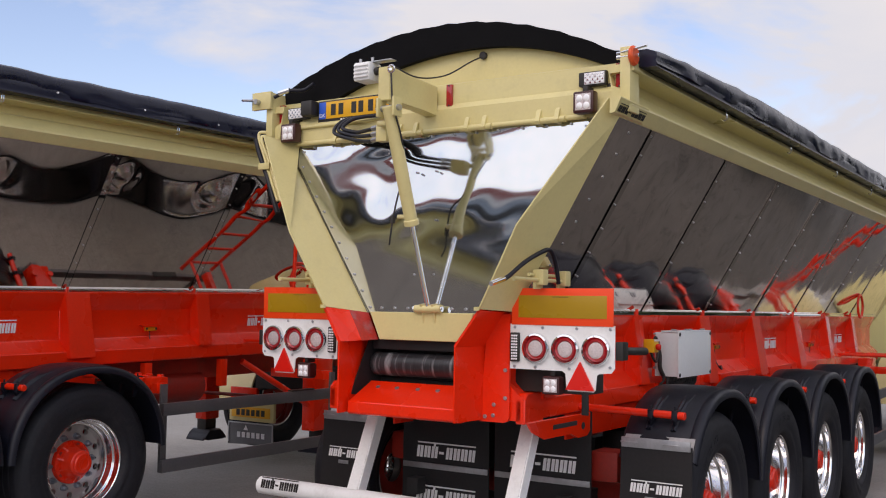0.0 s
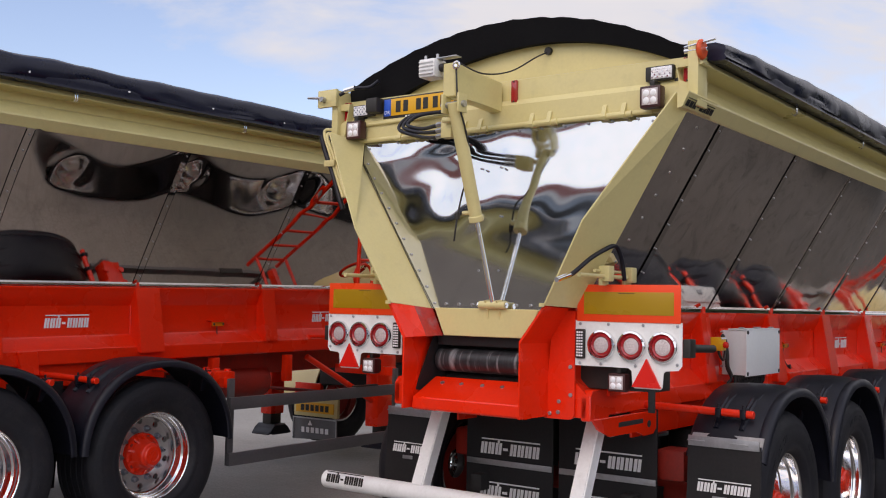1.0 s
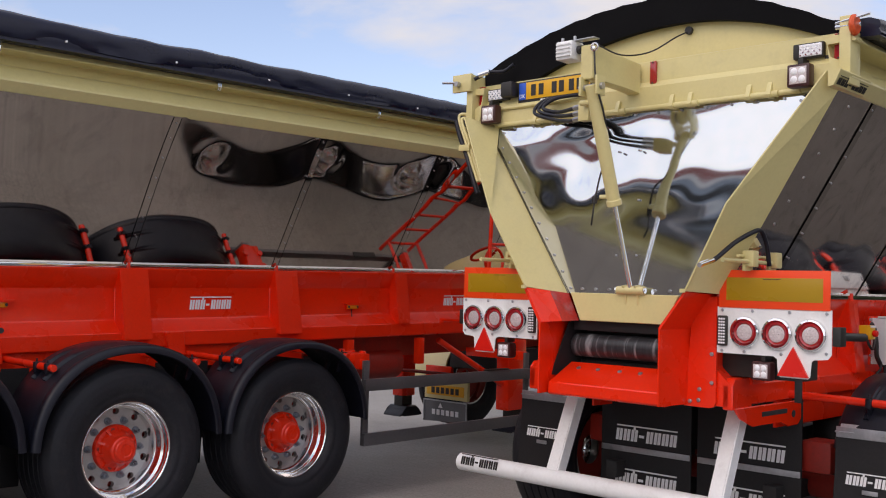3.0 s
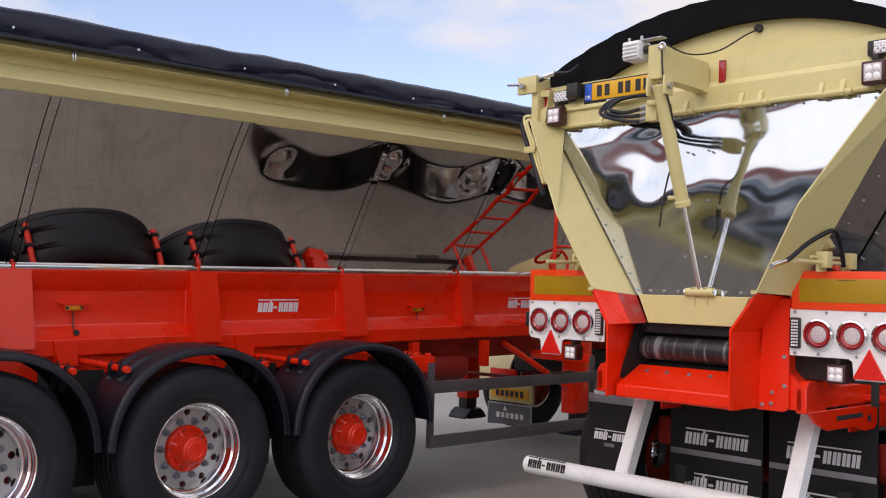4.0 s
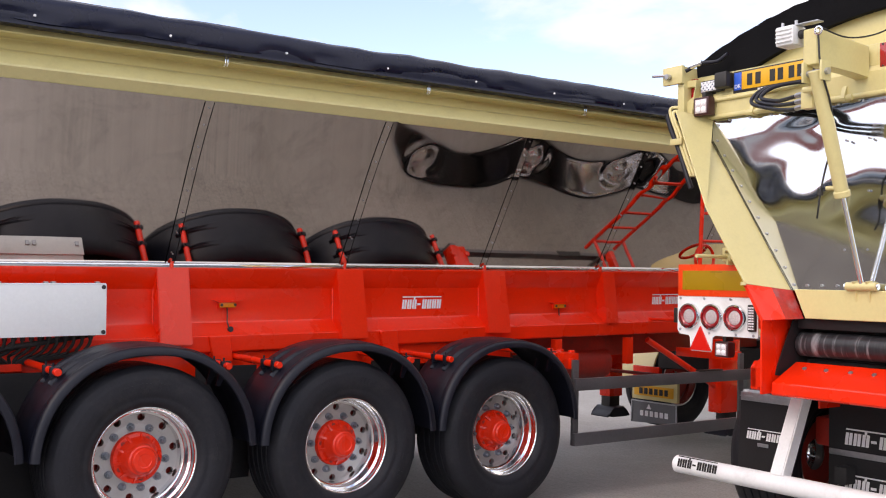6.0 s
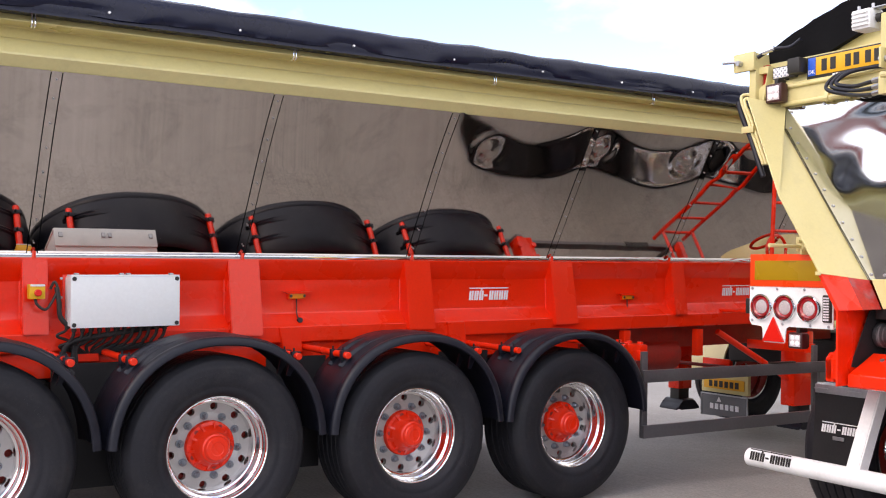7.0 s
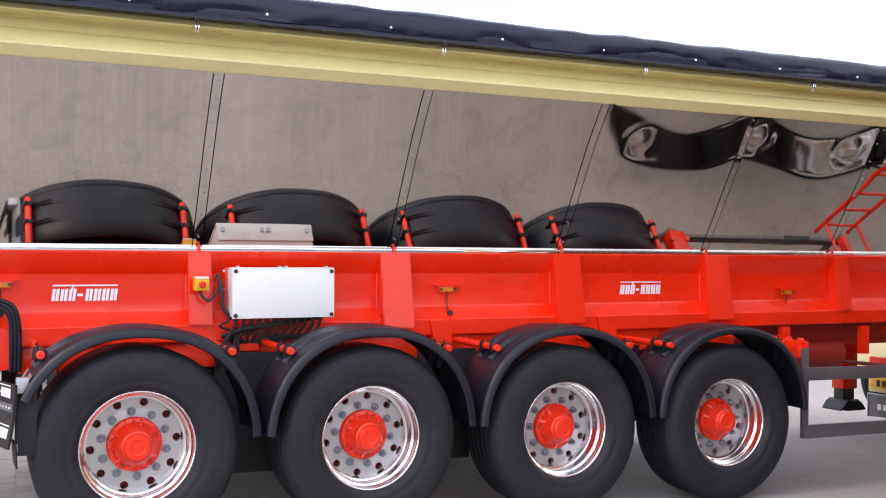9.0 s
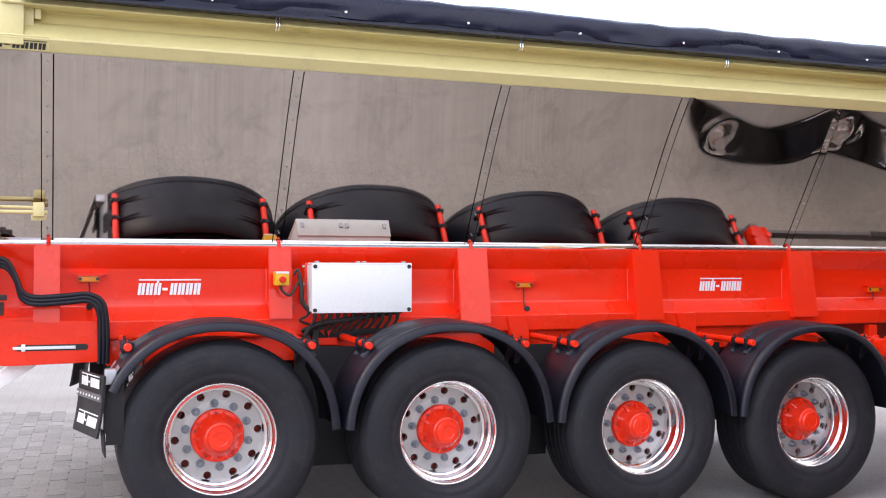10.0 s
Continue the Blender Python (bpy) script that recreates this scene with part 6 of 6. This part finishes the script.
# ---- tractor units ----
def make_tractor():
    t = new("tractor_unit")
    for s in (1, -1):
        box("frame_rail", (8.30, 13.0, min(s * 0.38, s * 0.46), max(s * 0.38, s * 0.46), 0.72, 0.98), DARK, t)
    box("rear_crossmember", (8.28, 8.36, -0.46, 0.46, 0.74, 0.96), DARK, t)
    # rear plate, flap board and lamp panel
    fl = prism("flap_board", [(0.235, 0.37), (0.835, 0.345), (0.855, 0.125), (0.215, 0.155)], "x", 8.300, 8.312, SIGN_GREY, t, "grey flap board with pale plain bars")
    bm = bmesh.new()
    for y0, y1 in ((0.220, 0.232), (0.838, 0.850)):
        add_box(bm, 8.292, 8.301, y0, y1, 0.15, 0.365)
    add_box(bm, 8.292, 8.301, 0.22, 0.85, 0.352, 0.366)
    part("flap_edge", bm, ZINC, fl)
    for k in range(6):
        y = 0.72 - 0.068 * k
        box("flap_bar", (8.294, 8.301, y - 0.042, y, 0.205, 0.262), INK_WHITE, fl, bev=0)
    prism("flap_mark", [(0.600, 0.335), (0.570, 0.283), (0.630, 0.283)], "x", 8.294, 8.301, INK_WHITE, fl)
    npl = box("number_plate", (8.285, 8.295, 0.26, 0.80, 0.42, 0.53), PLATE_YELLOW, t, "yellow number plate with plain dark bars")
    for k in range(6):
        box("plate_bar", (8.281, 8.286, 0.33 + 0.07 * k, 0.375 + 0.07 * k, 0.44, 0.505), INK, npl, bev=0)
    box("lamp_panel", (8.285, 8.33, 0.45, 0.82, 0.60, 0.735), RED, t, "red rear lamp panel")
    box("plate_carrier", (8.30, 8.34, 0.22, 0.84, 0.38, 0.60), CREAM, t)
    # drive wheels with cream mudguards
    w = make_wheel(t)
    w.matrix_basis = pose(9.10, -1.20, 0.53, 0, 5, 0)
    copy_thing(w, pose(9.10, 1.20, 0.53, 0, 45, 180))
    copy_thing(w, pose(12.0, -1.20, 0.53, 0, 25, 0))
    copy_thing(w, pose(12.0, 1.20, 0.53, 0, 65, 180))
    for s in (1, -1):
        bm = bmesh.new()
        pts = [(9.10 + 0.66 * math.cos(radians(a)), 0.53 + 0.62 * math.sin(radians(a))) for a in range(5, 176, 10)]
        pts += [(9.10 + 0.64 * math.cos(radians(a)), 0.53 + 0.60 * math.sin(radians(a))) for a in range(175, 4, -10)]
        add_prism(bm, pts, "y", min(-s * 0.70, -s * 1.26), max(-s * 0.70, -s * 1.26))
        part("rear_mudguard", bm, CREAM, t, "cream rear mudguard", smooth=30)
        box("fuel_tank", (10.0, 11.2, min(-s * 0.62, -s * 1.22), max(-s * 0.62, -s * 1.22), 0.40, 0.98), ALLOY_FACE, t, "brushed aluminium fuel tank", bev=0.06)
    # cab
    bm = bmesh.new()
    add_prism(bm, [(10.75, 1.0), (10.75, 3.25), (11.0, 3.45), (12.3, 3.35), (12.75, 2.4), (12.95, 1.7), (12.95, 0.45), (12.5, 0.40), (12.5, 1.0)], "y", -1.23, 1.23, 0.05)
    cab = part("cab", bm, CREAM, t, "cream truck cab")
    for s in (1, -1):
        prism("side_window", [(11.55, 1.85), (11.55, 2.55), (12.35, 2.5), (12.6, 1.9)], "y", min(-s * 1.225, -s * 1.236), max(-s * 1.225, -s * 1.236), GLASS_DARK, cab, "dark cab side window")
    box("coupling", (8.75, 9.45, -0.45, 0.45, 0.98, 1.06), DARK, t)
    return t


# ---- the place ----
def yard_height(x):
    """The yard falls gently towards the lane's far end."""
    return -0.0125 * min(16.0, max(0.0, x + 1.0))


def add_sheet(bm, xs, y0, y1, lift):
    rows = [(bm.verts.new((x, y0, yard_height(x) + lift)), bm.verts.new((x, y1, yard_height(x) + lift))) for x in xs]
    for a, b in zip(rows, rows[1:]):
        bm.faces.new((a[0], b[0], b[1], a[1]))


bm = bmesh.new()
add_sheet(bm, (-900, -200, -40, -8, -1, 15, 60, 250, 900), -900, 900, 0.0)
ground = part("ground", bm, GROUND, smooth=0)
tagged(ground, "pale concrete paved yard, dry and slightly stained", "ground", kind="structure")

# dark ground added beside the yard so the near sheets reflect darker
bm = bmesh.new()
add_sheet(bm, (3.3, 15.0, 120.0), -60.0, -0.05, 0.005)
tagged(part("road", bm, ASPHALT, smooth=0), "worn brownish asphalt lane, added to darken the near sheets' reflections", "road", kind="structure")

trailer_near = make_trailer()
tagged(trailer_near, "red and cream asphalt trailer with polished steel hopper and gate", "trailer", "parked trailers")
FAR_PLACE, NEAR_PLACE = pose(-2.0713, 5.5145, 0, 0, 0, 2.1), pose(3.21, 1.812, 0, 0, 0, 0.8)
trailer_far = copy_thing(trailer_near, FAR_PLACE)
tagged(trailer_far, "red and cream asphalt trailer parked beside its twin", "trailer", "parked trailers")
trailer_near.matrix_basis = NEAR_PLACE
make_valve_hose(trailer_near)
make_near_extras(trailer_near)
make_mud_flaps(trailer_near, 0, 0.36, False)
make_mud_flaps(trailer_far, 16, 0.545, True)
make_far_extras(trailer_far)
make_trailer_panels(trailer_near, 3, 0.0055, 0.11, 0.0)
make_trailer_panels(trailer_far, 31, 0.0026, 0.0, 0.0085)
# small differences between the twins: axle spread and the hang of the flaps
for trailer, place in ((trailer_near, NEAR_PLACE), (trailer_far, FAR_PLACE)):
    for child in trailer.children:
        if child.name.startswith(("wheel", "fender", "axle")):
            c = child.matrix_basis.translation.x if child.name.startswith("wheel") else sum(v.co.x for v in child.data.vertices) / len(child.data.vertices)
            k = min(range(4), key=lambda i: abs(WHEEL_X[i] - c))
            drop = yard_height((place @ Vector((WHEEL_X[k], 0, 0))).x)
            on_near = trailer == trailer_near
            child.matrix_basis = pose((0.02, 0.0, -0.03, -0.04)[k] if on_near else 0, 0, drop * (0.25 if child.name.startswith("fender_stay") else 0.5 if child.name.startswith("fender") else 1.0)) @ child.matrix_basis
            if on_near and k == 0 and child.name.startswith("fender") and child.data.vertices[0].co.y > 0:
                child.matrix_basis = pose(0, -0.2, 0) @ child.matrix_basis
        # unseen left hubs swapped to alloy so the far sheets mirror no red
        if trailer == trailer_near and child.name.startswith("wheel") and child.matrix_basis.translation.y > 0:
            for piece in list(child.children):
                if piece.name.startswith("casting_pit"):
                    bpy.data.objects.remove(piece)
                elif piece.name.startswith("hub"):
                    piece.data = piece.data.copy()
                    piece.data.materials[0] = ALLOY
                    if not piece.name.startswith("hub_rib"):
                        tagged(piece, "unseen hub turned to alloy to clear red from reflections")
        if trailer == trailer_near and child.name.startswith("tarpaulin"):
            for piece in list(child.children):
                if piece.data.vertices[0].co.y < 0:
                    bpy.data.objects.remove(piece)
        if trailer == trailer_near and child.name.startswith("mud_flap"):
            child.matrix_basis = pose(0.025, 0, 0) @ child.matrix_basis
# the far trailer stands nose-up on its coupling
LIFT = pose(0, 0, 0.0195, 0, -0.85, 0)
for child in trailer_far.children:
    if not child.name.startswith(("wheel", "axle", "trailing_arm", "side_guard", "landing_leg", "drop_post", "air_tank", "fender", "splash_guard")):
        child.matrix_basis = LIFT @ child.matrix_basis
    if child.name.startswith(("marker_board", "lamp_plate", "board_arm", "board_bracket")):
        child.matrix_basis = pose(-0.15, 0, 0) @ child.matrix_basis
    if child.name.startswith("bumper_tube"):
        hinge = pose(0.36, 0, 0.99)
        child.matrix_basis = LIFT @ hinge @ pose(0, 0, 0, 0, 32, 0) @ hinge.inverted()

tractor_near = make_tractor()
tagged(tractor_near, "cream tractor unit coupled to a parked trailer", "truck", "tractor units")
tractor_far = copy_thing(tractor_near, FAR_PLACE @ pose(0.365, 0, -0.050))
tractor_near.matrix_basis = NEAR_PLACE @ pose(0.365, 0, -0.1)


# industrial halls across the yard: one mirrored in the polished gate, one added unseen
def make_hall(origin, length, height, turn, band):
    hall = new("industrial_hall")
    bm = bmesh.new()
    add_box(bm, -length / 2, length / 2, 0, 14, 0, height, 0.05)
    part("wall", bm, WALL_GREY, hall, "grey clad hall wall")
    box("fascia", (-length / 2 - 0.05, length / 2 + 0.05, -0.10, 14.1, height - 0.9, height + 0.1), WALL_RED if band else WALL_GREY, hall, "dull red roof fascia" if band else "")
    for z0, z1, mat, name in ((height - 1.35, height - 0.9, INK_WHITE, "eaves_band"), (height - 2.9, height - 2.1, GLASS_DARK, "window_band"), (height - 3.6, height - 3.3, INK_WHITE, "cladding_band"), (height - 4.5, height - 4.0, GLASS_DARK, "cladding_band")):
        box(name, (-length / 2 + 0.1, length / 2 - 0.1, -0.08, 0.02, z0, z1), mat, hall, "dark strip of windows" if name == "window_band" else "")
    for k in range(int(length // 7)):
        x = -length / 2 + 3 + 7 * k
        g = box("gate", (x, x + 4.2, -0.06, 0.02, 0.0, min(4.2, height - 1.4)), INK_WHITE if k % 3 == 0 else WALL_GREY, hall, "closed loading gate")
        box("gate_window", (x + 0.4, x + 3.8, -0.09, -0.05, 1.8, 2.4), GLASS_DARK, g)
    hall.matrix_basis = pose(*origin, 0, 0, turn)
    return tagged(hall, "grey industrial hall with loading gates, added out of view across the yard", "building")


make_hall((-24, 18, 0), 44, 10.2, 56, True)
# added out of sight to trim the sky light from this side
make_hall((12, -34, 0), 50, 8.0, 196, False)

# dark trees, seen only in the polished steel, set close to block sky light
bm = bmesh.new()
for k in range(46):
    cx, cy, top = random.uniform(15, 30), -16 + 0.28 * k + random.uniform(-0.5, 0.5), random.uniform(4.5, 9.0)
    add_cyl(bm, (cx, cy, 0), (cx + random.uniform(-0.3, 0.3), cy, top * 0.7), 0.16, 6, 0.05)
    for j in range(110):
        a, r, z = random.uniform(0, math.tau), random.uniform(0.2, 1.7), random.uniform(0.7, top)
        r *= 1.0 - 0.6 * (z / top) ** 2
        p = Vector((cx + r * math.cos(a), cy + r * math.sin(a), z))
        u, w = Vector((random.uniform(-1, 1), random.uniform(-1, 1), random.uniform(-1, 1))).normalized() * 0.45, Vector((random.uniform(-1, 1), random.uniform(-1, 1), random.uniform(-1, 1))).normalized() * 0.40
        bm.faces.new([bm.verts.new(q) for q in (p - u, p + w, p + u, p - w * 0.8)])
me = bpy.data.meshes.new("trees")
bm.to_mesh(me)
bm.free()
me.materials.append(LEAF)
tagged(new("trees", me), "dark leafy trees out of view, set close to block sky light", "trees", kind="stuff")

# paving stones where the yard lies open beside the rear of the far trailer
outline = [(-0.110, -0.054), (-0.055, -0.046), (0.0, -0.060), (0.055, -0.046), (0.110, -0.054), (0.103, 0.0), (0.110, 0.054),
           (0.055, 0.062), (0.0, 0.048), (-0.055, 0.062), (-0.110, 0.054), (-0.117, 0.0)]
bm = bmesh.new()
add_prism(bm, [(a * 1.012, b * 1.02) for a, b in outline], "z", -0.03, 0.0042)
stone_mesh_owner = part("paving_stone", bm, STONE, ground, smooth=0)
stone_mesh = stone_mesh_owner.data
k = 0
for i in range(17):
    for j in range(17):
        x = -2.86 + 0.1125 * i
        y = 5.45 + 0.226 * (j + 0.5 * (i % 2))
        if k:
            st = new("paving_stone", stone_mesh)
            st.parent = ground
        else:
            st = stone_mesh_owner
        st.matrix_basis = pose(x, y, random.uniform(-0.002, 0.0015), random.uniform(-0.25, 0.25), random.uniform(-0.25, 0.25), 90)
        k += 1
